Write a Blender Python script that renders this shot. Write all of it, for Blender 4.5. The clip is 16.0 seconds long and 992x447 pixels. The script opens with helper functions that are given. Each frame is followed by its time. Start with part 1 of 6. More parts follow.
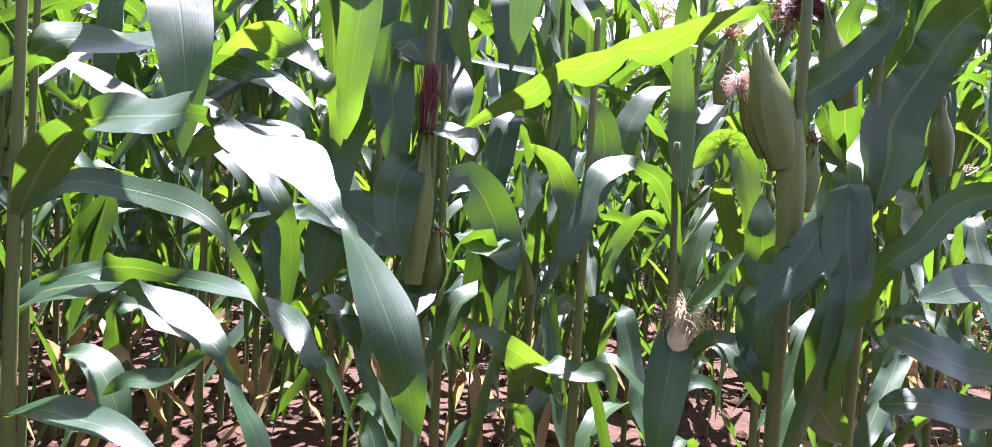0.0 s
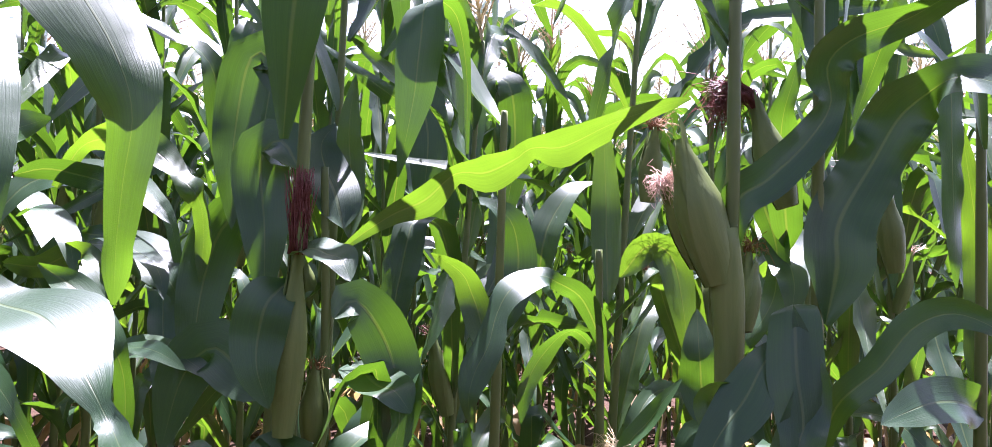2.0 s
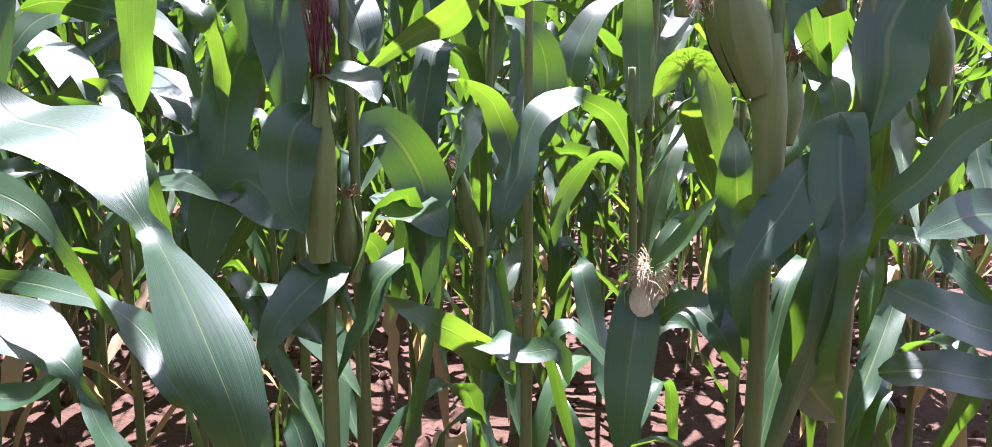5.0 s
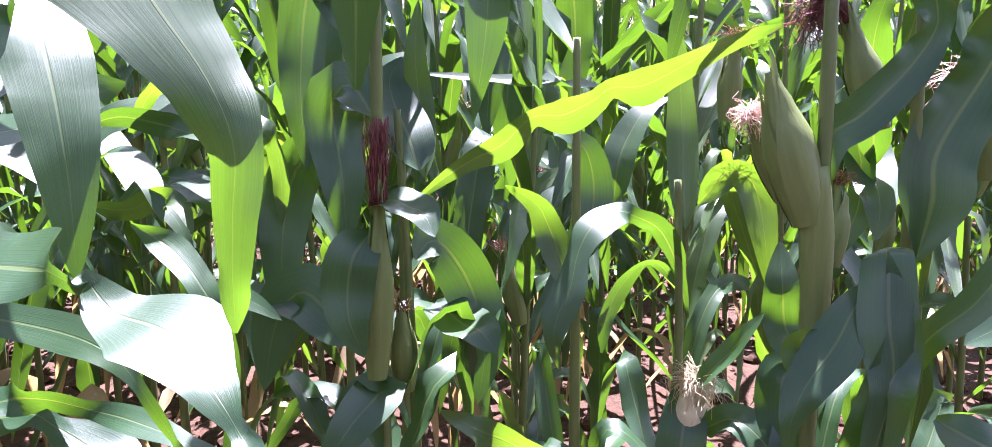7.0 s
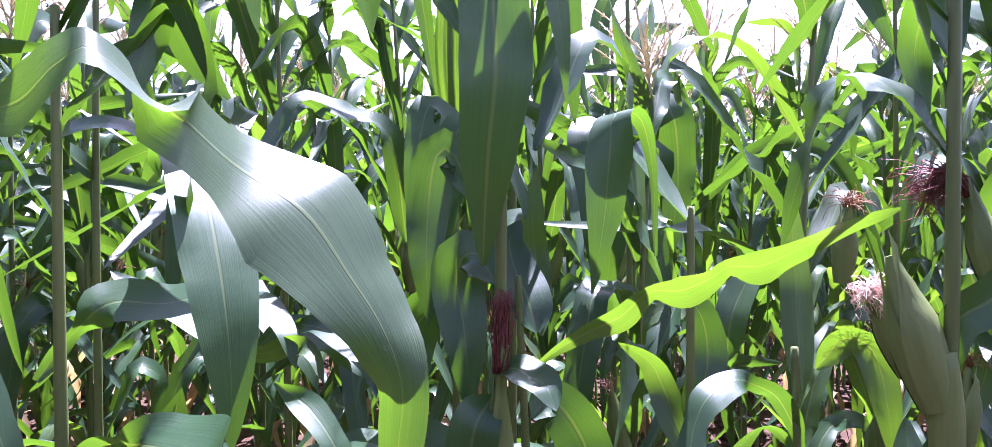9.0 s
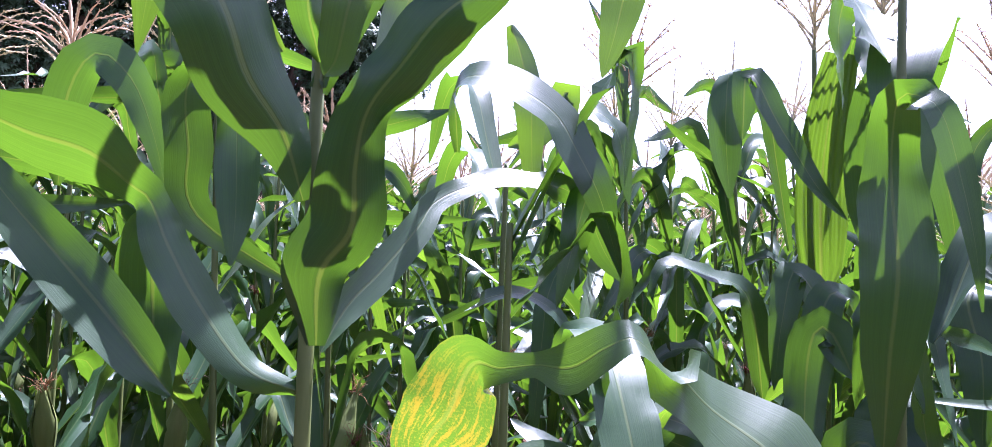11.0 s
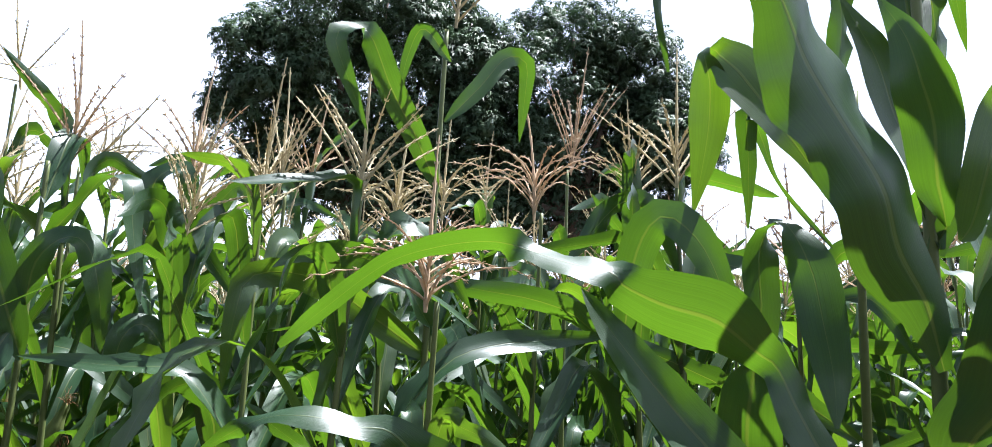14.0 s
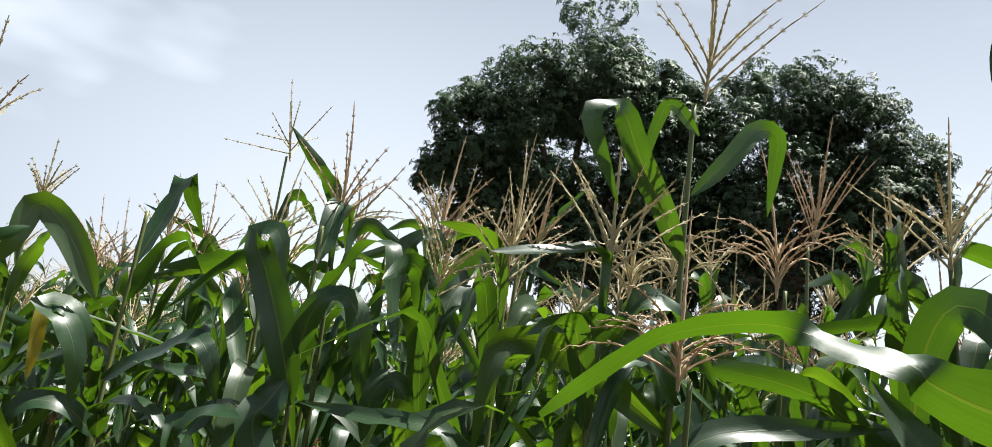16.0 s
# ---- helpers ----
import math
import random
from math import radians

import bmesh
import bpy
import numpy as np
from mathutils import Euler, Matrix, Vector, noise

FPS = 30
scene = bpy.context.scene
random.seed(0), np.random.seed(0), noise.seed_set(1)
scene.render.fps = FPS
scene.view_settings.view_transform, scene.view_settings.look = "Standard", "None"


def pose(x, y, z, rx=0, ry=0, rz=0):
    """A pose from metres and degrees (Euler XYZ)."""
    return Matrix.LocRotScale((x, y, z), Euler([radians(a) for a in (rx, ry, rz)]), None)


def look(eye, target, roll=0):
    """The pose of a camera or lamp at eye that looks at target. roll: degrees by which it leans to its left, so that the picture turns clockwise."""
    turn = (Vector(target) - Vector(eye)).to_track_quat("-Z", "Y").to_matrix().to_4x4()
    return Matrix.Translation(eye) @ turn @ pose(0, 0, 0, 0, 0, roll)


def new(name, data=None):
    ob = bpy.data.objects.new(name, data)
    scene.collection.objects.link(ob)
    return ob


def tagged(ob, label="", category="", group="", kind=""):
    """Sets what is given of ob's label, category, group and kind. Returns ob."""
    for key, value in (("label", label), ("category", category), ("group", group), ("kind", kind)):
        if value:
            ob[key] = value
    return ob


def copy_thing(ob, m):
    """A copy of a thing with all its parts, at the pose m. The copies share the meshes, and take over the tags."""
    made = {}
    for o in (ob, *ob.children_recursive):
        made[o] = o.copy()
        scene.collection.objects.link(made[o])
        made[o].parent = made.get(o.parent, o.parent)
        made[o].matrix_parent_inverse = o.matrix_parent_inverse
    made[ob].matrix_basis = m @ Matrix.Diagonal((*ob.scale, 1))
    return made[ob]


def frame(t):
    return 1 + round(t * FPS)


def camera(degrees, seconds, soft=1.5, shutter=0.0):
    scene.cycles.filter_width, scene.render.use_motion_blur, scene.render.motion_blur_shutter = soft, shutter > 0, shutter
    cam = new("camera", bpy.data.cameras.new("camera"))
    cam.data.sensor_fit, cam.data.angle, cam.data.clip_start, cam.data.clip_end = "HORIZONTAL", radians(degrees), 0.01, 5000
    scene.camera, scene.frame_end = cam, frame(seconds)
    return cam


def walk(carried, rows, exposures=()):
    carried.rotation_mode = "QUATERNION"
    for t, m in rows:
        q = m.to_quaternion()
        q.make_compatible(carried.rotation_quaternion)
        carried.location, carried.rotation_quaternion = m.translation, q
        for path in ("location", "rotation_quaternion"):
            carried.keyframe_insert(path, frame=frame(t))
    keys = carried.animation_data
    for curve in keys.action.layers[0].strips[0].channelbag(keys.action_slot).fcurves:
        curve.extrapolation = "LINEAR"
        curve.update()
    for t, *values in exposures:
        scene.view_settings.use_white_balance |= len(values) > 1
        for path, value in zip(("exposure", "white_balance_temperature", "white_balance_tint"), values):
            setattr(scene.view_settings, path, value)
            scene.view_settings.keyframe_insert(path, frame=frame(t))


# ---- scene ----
cam = camera(66.9, 16.0, soft=0.8)
PATH = [
    (0, (-0.056, 0.039, 1.03), (0.029, 2.035, 0.926), 3.7),
    (0.5, (-0.055, 0.023, 1.026), (0.052, 2.018, 0.934), 2.8),
    (1, (-0.041, 0.034, 1.02), (0.13, 2.025, 0.939), 2.6),
    (1.5, (-0.012, 0.107, 1.046), (0.186, 2.098, 1.048), 2.2),
    (2, (0.037, 0.215, 1.107), (0.227, 2.204, 1.19), 2.1),
    (2.5, (0.054, 0.243, 1.108), (0.238, 2.232, 1.212), 2.1),
    (3, (0.04, 0.239, 1.099), (0.223, 2.227, 1.219), 2.2),
    (3.5, (0.041, 0.239, 1.088), (0.236, 2.228, 1.148), 2.0),
    (4, (0.038, 0.24, 1.076), (0.235, 2.228, 0.973), 1.6),
    (4.2, (0.036, 0.241, 1.062), (0.232, 2.226, 0.908), 1.2),
    (6.3, (-0.003, 0.236, 1.151), (0.07, 2.187, 0.716), -0.4),
    (6.5, (-0.006, 0.239, 1.174), (0.063, 2.197, 0.774), -0.3),
    (7, (-0.006, 0.232, 1.218), (0.065, 2.208, 0.921), -0.2),
    (7.5, (-0.011, 0.231, 1.243), (0.065, 2.214, 1.0), -0.3),
    (8, (-0.027, 0.235, 1.274), (0.034, 2.225, 1.088), -0.1),
    (8.2, (-0.035, 0.236, 1.286), (-0.003, 2.229, 1.12), -0.2),
    (10.3, (-0.085, 0.095, 1.422), (-0.745, 1.982, 1.496), 1.1),
    (10.5, (-0.106, 0.09, 1.432), (-0.855, 1.941, 1.533), 1.1),
    (11, (-0.161, 0.035, 1.467), (-1.046, 1.821, 1.631), 1.5),
    (11.5, (-0.182, 0.004, 1.488), (-1.262, 1.675, 1.697), 1.6),
    (12, (-0.271, -0.08, 1.499), (-1.5, 1.48, 1.735), 2.2),
    (12.5, (-0.327, -0.137, 1.514), (-1.638, 1.353, 1.762), 1.8),
    (13, (-0.381, -0.154, 1.529), (-1.757, 1.274, 1.788), 0.9),
    (13.5, (-0.431, -0.192, 1.534), (-1.835, 1.205, 1.81), 1.6),
    (14, (-0.453, -0.237, 1.548), (-1.918, 1.076, 1.906), 2.7),
    (14.5, (-0.477, -0.265, 1.555), (-2.002, 0.947, 2.009), 4.1),
    (15, (-0.465, -0.274, 1.557), (-2.04, 0.851, 2.059), 5.1),
    (15.5, (-0.49, -0.294, 1.56), (-2.148, 0.712, 2.047), 6.5),
    (16, (-0.503, -0.33, 1.551), (-2.243, 0.532, 2.032), 7.8),
]
EXPOSURES = [(0, 3.3, 5600, 38), (1.5, 3.12, 5600, 37), (2.5, 2.86, 5550, 33), (4.2, 3.1, 5550, 38), (6.3, 3.58, 5550, 37), (8.2, 3.28, 5300, 45), (10.3, 2.92, 5200, 44), (12.5, 2.4, 5300, 27), (14, 2.12, 5650, 15), (14.6, 1.6, 5950, 10), (16, 1.38, 6300, 8)]
KEY_STEMS = [(-0.765, 0.75), (-0.125, 1.215), (-0.085, 1.275), (0.305, 1.285), (0.42, 1.12), (0.151, 1.313), (-0.641, 1.04), (0.553, 1.157), (0.908, 1.314), (-0.931, 0.951), (-0.844, 1.431), (-0.133, 1.65), (-0.262, 1.786), (0.139, 2.126), (-1.705, 0.705), (-3.53, 0.2), (-3.17, 0.35), (-2.5, 0.73), (-2.02, 1.475), (-1.53, 0.57), (-3.47, -0.6), (-2.3, -0.64), (-3.4, 0.81), (-2.06, 0.85), (-2.25, 1.15), (-1.85, 1.15), (-2.722, -0.285), (-2.374, 0.114), (-2.336, 0.420), (-0.55, 1.58), (-0.36, 1.64), (0.09, 1.74)]
walk(cam, [(t, look(eye, aim, roll)) for t, eye, aim, roll in PATH], EXPOSURES)

# ---- light: clear midday sky with thin cloud, high sun ahead of the field edge ----
SUN_ELEV, SUN_AZ = 69.0, -14.0   # azimuth: degrees to the left of +y
world = bpy.data.worlds.new("World")
scene.world = world
world.use_nodes = True
wn, wl = world.node_tree.nodes, world.node_tree.links
wn.clear()
w_out = wn.new("ShaderNodeOutputWorld")
w_bg = wn.new("ShaderNodeBackground")
w_bg.inputs["Strength"].default_value = 0.0245
sky = wn.new("ShaderNodeTexSky")
sky.sky_type = "NISHITA"
sky.sun_disc = False
sky.sun_elevation = radians(SUN_ELEV)
sky.sun_rotation = radians(-SUN_AZ)
sky.air_density, sky.dust_density, sky.ozone_density = 1.0, 2.2, 1.0
w_co = wn.new("ShaderNodeTexCoord")
w_map = wn.new("ShaderNodeMapping")
w_map.inputs["Scale"].default_value = (1.0, 1.0, 2.6)
w_noise = wn.new("ShaderNodeTexNoise")
w_noise.inputs["Scale"].default_value = 1.3
w_noise.inputs["Detail"].default_value = 4.0
w_noise.inputs["Roughness"].default_value = 0.55
w_ramp = wn.new("ShaderNodeMapRange")
w_ramp.inputs["From Min"].default_value = 0.51
w_ramp.inputs["From Max"].default_value = 0.80
w_ramp.inputs["To Min"].default_value = 0.0
w_mix = wn.new("ShaderNodeMix")
w_mix.data_type = "RGBA"
w_mix.inputs[7].default_value = (17.2, 18.2, 19.8, 1.0)
wl.new(w_co.outputs["Generated"], w_map.inputs["Vector"])
wl.new(w_map.outputs["Vector"], w_noise.inputs["Vector"])
wl.new(w_noise.outputs["Fac"], w_ramp.inputs["Value"])
# haze thickens towards the horizon
w_sep = wn.new("ShaderNodeSeparateXYZ")
wl.new(w_co.outputs["Generated"], w_sep.inputs[0])
w_haze = wn.new("ShaderNodeMapRange")
w_haze.interpolation_type = "SMOOTHSTEP"
w_haze.inputs["From Min"].default_value = 0.98
w_haze.inputs["From Max"].default_value = 0.12
w_haze.inputs["To Max"].default_value = 0.84
wl.new(w_sep.outputs[2], w_haze.inputs["Value"])
w_sum = wn.new("ShaderNodeMath")
w_sum.operation, w_sum.use_clamp = "ADD", True
wl.new(w_ramp.outputs["Result"], w_sum.inputs[0])
# and is thinner on the side away from the sun
w_dot = wn.new("ShaderNodeVectorMath")
w_dot.operation = "DOT_PRODUCT"
w_dot.inputs[1].default_value = (-math.sin(radians(SUN_AZ)), math.cos(radians(SUN_AZ)), 0.0)
wl.new(w_co.outputs["Generated"], w_dot.inputs[0])
w_side = wn.new("ShaderNodeMapRange")
w_side.interpolation_type = "SMOOTHSTEP"
w_side.inputs["From Min"].default_value = -0.95
w_side.inputs["From Max"].default_value = 0.05
w_side.inputs["To Min"].default_value = 0.25
wl.new(w_dot.outputs["Value"], w_side.inputs["Value"])
w_mul = wn.new("ShaderNodeMath")
w_mul.operation = "MULTIPLY"
wl.new(w_haze.outputs["Result"], w_mul.inputs[0])
wl.new(w_side.outputs["Result"], w_mul.inputs[1])
wl.new(w_mul.outputs[0], w_sum.inputs[1])
wl.new(w_sum.outputs[0], w_mix.inputs[0])
wl.new(sky.outputs["Color"], w_mix.inputs[6])
wl.new(w_mix.outputs[2], w_bg.inputs["Color"])
wl.new(w_bg.outputs["Background"], w_out.inputs["Surface"])

sun = new("sun", bpy.data.lights.new("sun", "SUN"))
sun.data.energy = 5.0
sun.data.angle = radians(0.53)
sun.data.color = (1.0, 0.955, 0.88)
_e, _a = radians(SUN_ELEV), radians(SUN_AZ)
sun_from = Vector((-math.sin(_a) * math.cos(_e), math.cos(_a) * math.cos(_e), math.sin(_e)))
sun.matrix_world = look(sun_from * 40, (0, 0, 0))


# ---- materials ----
def material(name):
    m = bpy.data.materials.new(name)
    m.use_nodes = True
    m.node_tree.nodes.clear()
    return m, m.node_tree.nodes, m.node_tree.links


def node(nodes, kind, **values):
    n = nodes.new(kind)
    for key, value in values.items():
        n.inputs[key.replace("_", " ")].default_value = value
    return n


def maths(nodes, links, op, a, b=None, clamp=False):
    n = nodes.new("ShaderNodeMath")
    n.operation, n.use_clamp = op, clamp
    for slot, v in enumerate((a, b)):
        if v is None:
            continue
        if isinstance(v, (int, float)):
            n.inputs[slot].default_value = v
        else:
            links.new(v, n.inputs[slot])
    return n.outputs[0]


def mixed(nodes, links, fac, a, b):
    n = nodes.new("ShaderNodeMix")
    n.data_type = "RGBA"
    for slot, v in ((0, fac), (6, a), (7, b)):
        if isinstance(v, (int, float)):
            n.inputs[slot].default_value = v
        elif isinstance(v, tuple):
            n.inputs[slot].default_value = (*v, 1.0)
        else:
            links.new(v, n.inputs[slot])
    return n.outputs[2]


def blade_material(name, dark, light, through_col, rib=(0.30, 0.36, 0.12), spots=None, clear=0.45, rough=0.40):
    """Maize leaf: pale midrib, parallel veins, waxy gloss, light passing through."""
    m, n, l = material(name)
    uv = n.new("ShaderNodeUVMap")
    sep = n.new("ShaderNodeSeparateXYZ")
    l.new(uv.outputs["UV"], sep.inputs[0])
    u, v = sep.outputs[0], sep.outputs[1]
    off = maths(n, l, "ABSOLUTE", maths(n, l, "SUBTRACT", u, 0.5))
    ribw = maths(n, l, "MULTIPLY_ADD", v, -0.050)
    n_last = ribw.node
    n_last.inputs[2].default_value = 0.055
    mid = maths(n, l, "SUBTRACT", 1.0, maths(n, l, "DIVIDE", off, ribw), clamp=True)
    mid = maths(n, l, "MULTIPLY", mid, 1.8, clamp=True)
    # parallel veins across the blade
    vein = maths(n, l, "SINE", maths(n, l, "MULTIPLY", u, 390.0))
    vein2 = maths(n, l, "SINE", maths(n, l, "MULTIPLY", u, 137.0))
    veins = maths(n, l, "ADD", maths(n, l, "MULTIPLY", vein, 0.12), maths(n, l, "MULTIPLY", vein2, 0.09))
    info = n.new("ShaderNodeObjectInfo")
    geo = n.new("ShaderNodeTexCoord")
    big = node(n, "ShaderNodeTexNoise", Scale=5.0, Detail=3.0)
    fine = node(n, "ShaderNodeTexNoise", Scale=60.0, Detail=4.0)
    l.new(geo.outputs["Object"], big.inputs["Vector"])
    l.new(geo.outputs["Object"], fine.inputs["Vector"])
    mixf = maths(n, l, "ADD", maths(n, l, "MULTIPLY", big.outputs["Fac"], 0.7), maths(n, l, "MULTIPLY", info.outputs["Random"], 0.5))
    mixf = maths(n, l, "ADD", maths(n, l, "SUBTRACT", mixf, 0.25), maths(n, l, "MULTIPLY", veins, 0.16), clamp=True)
    sm = n.new("ShaderNodeMapping")
    sm.inputs["Scale"].default_value = (46.0, 1.6, 1.0)
    l.new(uv.outputs["UV"], sm.inputs["Vector"])
    streaks = node(n, "ShaderNodeTexNoise", Scale=1.0, Detail=3.0, Roughness=0.6)
    l.new(sm.outputs["Vector"], streaks.inputs["Vector"])
    stk = maths(n, l, "SUBTRACT", streaks.outputs["Fac"], 0.5)
    mixf = maths(n, l, "ADD", mixf, maths(n, l, "MULTIPLY", stk, 0.9), clamp=True)
    col = mixed(n, l, mixf, dark, light)
    tcol = mixed(n, l, mixf, tuple(c * 0.72 for c in through_col), tuple(min(1.0, c * 1.45) for c in through_col))
    if spots:
        streak = n.new("ShaderNodeMapping")
        streak.inputs["Scale"].default_value = (18.0, 22.0, 1.0)
        l.new(uv.outputs["UV"], streak.inputs["Vector"])
        sp = node(n, "ShaderNodeTexNoise", Scale=1.0, Detail=4.0, Roughness=0.58)
        l.new(streak.outputs["Vector"], sp.inputs["Vector"])
        mask = maths(n, l, "MULTIPLY", maths(n, l, "SUBTRACT", sp.outputs["Fac"], 0.485), 8.0, clamp=True)
        grain = node(n, "ShaderNodeTexNoise", Scale=420.0, Detail=2.0)
        l.new(geo.outputs["Object"], grain.inputs["Vector"])
        mask = maths(n, l, "ADD", mask, maths(n, l, "MULTIPLY", maths(n, l, "SUBTRACT", grain.outputs["Fac"], 0.5), 2.2), clamp=True)
        foot = maths(n, l, "MULTIPLY", maths(n, l, "SUBTRACT", 0.31, v), 14.0, clamp=True)
        mask = maths(n, l, "MULTIPLY", mask, foot)
        col = mixed(n, l, mask, col, spots)
        tcol = mixed(n, l, mask, tcol, tuple(min(1.0, c * 1.2) for c in spots))
    col = mixed(n, l, maths(n, l, "MULTIPLY", mid, 0.32), col, tuple(c * 0.45 for c in rib))
    tcol = mixed(n, l, maths(n, l, "MULTIPLY", mid, 0.55), tcol, tuple(c * q for c, q in zip(rib, (1.0, 1.05, 0.25))))
    hgt = maths(n, l, "ADD", maths(n, l, "ADD", maths(n, l, "ADD", maths(n, l, "MULTIPLY", veins, 0.08), maths(n, l, "MULTIPLY", stk, 1.2)), maths(n, l, "MULTIPLY", mid, -1.8)), maths(n, l, "MULTIPLY", fine.outputs["Fac"], 0.6))
    bump = node(n, "ShaderNodeBump", Strength=0.30, Distance=0.0010)
    l.new(hgt, bump.inputs["Height"])
    pb = node(n, "ShaderNodeBsdfPrincipled", IOR=1.48, Specular_IOR_Level=0.32, Coat_Weight=0.52, Coat_Roughness=0.29)
    l.new(col, pb.inputs["Base Color"])
    rg = maths(n, l, "ADD", maths(n, l, "ADD", maths(n, l, "MULTIPLY", fine.outputs["Fac"], 0.14), maths(n, l, "MULTIPLY", stk, 0.35)), rough - 0.07)
    l.new(rg, pb.inputs["Roughness"])
    l.new(bump.outputs["Normal"], pb.inputs["Normal"])
    tr = n.new("ShaderNodeBsdfTranslucent")
    l.new(tcol, tr.inputs["Color"])
    l.new(bump.outputs["Normal"], tr.inputs["Normal"])
    mx = n.new("ShaderNodeMixShader")
    mx.inputs[0].default_value = clear
    l.new(pb.outputs[0], mx.inputs[1])
    l.new(tr.outputs[0], mx.inputs[2])
    out = n.new("ShaderNodeOutputMaterial")
    l.new(mx.outputs[0], out.inputs["Surface"])
    return m


def plain_material(name, a, b, scale=20.0, rough=0.6, bump=0.3, dist=0.002, stretch=(1, 1, 1), clear=0.0, detail=5.0, space="Object", per_thing=0.3):
    """Two tones broken up by noise at two scales, with relief."""
    m, n, l = material(name)
    tc = n.new("ShaderNodeTexCoord")
    mp = n.new("ShaderNodeMapping")
    mp.inputs["Scale"].default_value = stretch
    l.new(tc.outputs[space], mp.inputs["Vector"])
    big = node(n, "ShaderNodeTexNoise", Scale=scale * 0.25, Detail=3.0)
    fine = node(n, "ShaderNodeTexNoise", Scale=scale, Detail=detail, Roughness=0.65)
    l.new(mp.outputs[0], big.inputs["Vector"])
    l.new(mp.outputs[0], fine.inputs["Vector"])
    info = n.new("ShaderNodeObjectInfo")
    f = maths(n, l, "ADD", maths(n, l, "MULTIPLY", big.outputs["Fac"], 0.8), maths(n, l, "MULTIPLY", fine.outputs["Fac"], 1.2))
    f = maths(n, l, "ADD", maths(n, l, "SUBTRACT", f, 0.5 + per_thing / 2), maths(n, l, "MULTIPLY", info.outputs["Random"], per_thing), clamp=True)
    col = mixed(n, l, f, a, b)
    bp = node(n, "ShaderNodeBump", Strength=bump, Distance=dist)
    l.new(fine.outputs["Fac"], bp.inputs["Height"])
    pb = node(n, "ShaderNodeBsdfPrincipled", Roughness=rough, Specular_IOR_Level=0.3)
    l.new(col, pb.inputs["Base Color"])
    l.new(bp.outputs["Normal"], pb.inputs["Normal"])
    shader = pb.outputs[0]
    if clear:
        tr = n.new("ShaderNodeBsdfTranslucent")
        l.new(col, tr.inputs["Color"])
        mx = n.new("ShaderNodeMixShader")
        mx.inputs[0].default_value = clear
        l.new(shader, mx.inputs[1])
        l.new(tr.outputs[0], mx.inputs[2])
        shader = mx.outputs[0]
    out = n.new("ShaderNodeOutputMaterial")
    l.new(shader, out.inputs["Surface"])
    return m


LEAF = blade_material("maize_leaf", (0.010, 0.032, 0.012), (0.026, 0.062, 0.018), (0.128, 0.282, 0.008), clear=0.22, rough=0.44)
LEAF_YOUNG = blade_material("maize_leaf_bright", (0.020, 0.040, 0.015), (0.036, 0.064, 0.020), (0.188, 0.36, 0.009), clear=0.27, rough=0.44)
LEAF_SPOT = blade_material("maize_leaf_spotted", (0.024, 0.046, 0.02), (0.042, 0.074, 0.026), (0.150, 0.315, 0.010), spots=(0.36, 0.265, 0.012), clear=0.29, rough=0.44)
LEAF_DRY = blade_material("maize_leaf_dry", (0.22, 0.16, 0.08), (0.36, 0.28, 0.15), (0.40, 0.27, 0.10), rib=(0.40, 0.33, 0.2), rough=0.7)
LEAF_YELLOW = blade_material("maize_leaf_yellow", (0.26, 0.22, 0.03), (0.42, 0.36, 0.06), (0.60, 0.46, 0.03), rib=(0.45, 0.40, 0.12), rough=0.55)
STALK = plain_material("maize_stalk", (0.062, 0.086, 0.026), (0.132, 0.152, 0.046), scale=60, rough=0.45, stretch=(1, 1, 0.12), bump=0.2)
HUSK = plain_material("maize_husk", (0.098, 0.132, 0.036), (0.175, 0.205, 0.066), scale=90, rough=0.5, stretch=(1, 1, 0.08), bump=0.5, clear=0.15)
HUSK_DRY = plain_material("maize_husk_dry", (0.40, 0.33, 0.19), (0.62, 0.54, 0.36), scale=90, rough=0.7, stretch=(1, 1, 0.08), bump=0.5, clear=0.15)
SILK_RED = plain_material("silk_red", (0.09, 0.022, 0.022), (0.24, 0.075, 0.06), scale=120, rough=0.5, clear=0.3)
SILK_PINK = plain_material("silk_pink", (0.58, 0.38, 0.33), (0.80, 0.62, 0.53), scale=120, rough=0.45, clear=0.4)
SILK_BROWN = plain_material("silk_brown", (0.16, 0.07, 0.03), (0.36, 0.18, 0.08), scale=120, rough=0.6, clear=0.3)
SILK_PALE = plain_material("silk_pale", (0.42, 0.34, 0.2), (0.66, 0.56, 0.38), scale=120, rough=0.6, clear=0.3)
TASSEL = plain_material("maize_tassel", (0.39, 0.325, 0.185), (0.62, 0.54, 0.345), scale=70, rough=0.6, clear=0.35)
TASSEL_RED = plain_material("maize_tassel_reddish", (0.41, 0.295, 0.185), (0.62, 0.485, 0.33), scale=70, rough=0.6, clear=0.35)
SOIL = plain_material("red_soil", (0.026, 0.0125, 0.0062), (0.074, 0.037, 0.019), scale=28, rough=0.95, bump=0.9, dist=0.02, per_thing=0.0)
CLOD = plain_material("soil_clod", (0.036, 0.017, 0.0085), (0.096, 0.049, 0.026), scale=40, rough=0.95, bump=0.8, dist=0.01)
BARK = plain_material("tree_bark", (0.05, 0.035, 0.025), (0.12, 0.09, 0.065), scale=14, rough=0.9, stretch=(1, 1, 0.3), bump=0.8, dist=0.03)
TREE_LEAF = plain_material("tree_leaf", (0.027, 0.051, 0.027), (0.074, 0.122, 0.054), scale=1.2, rough=0.55, bump=0.0, clear=0.2)
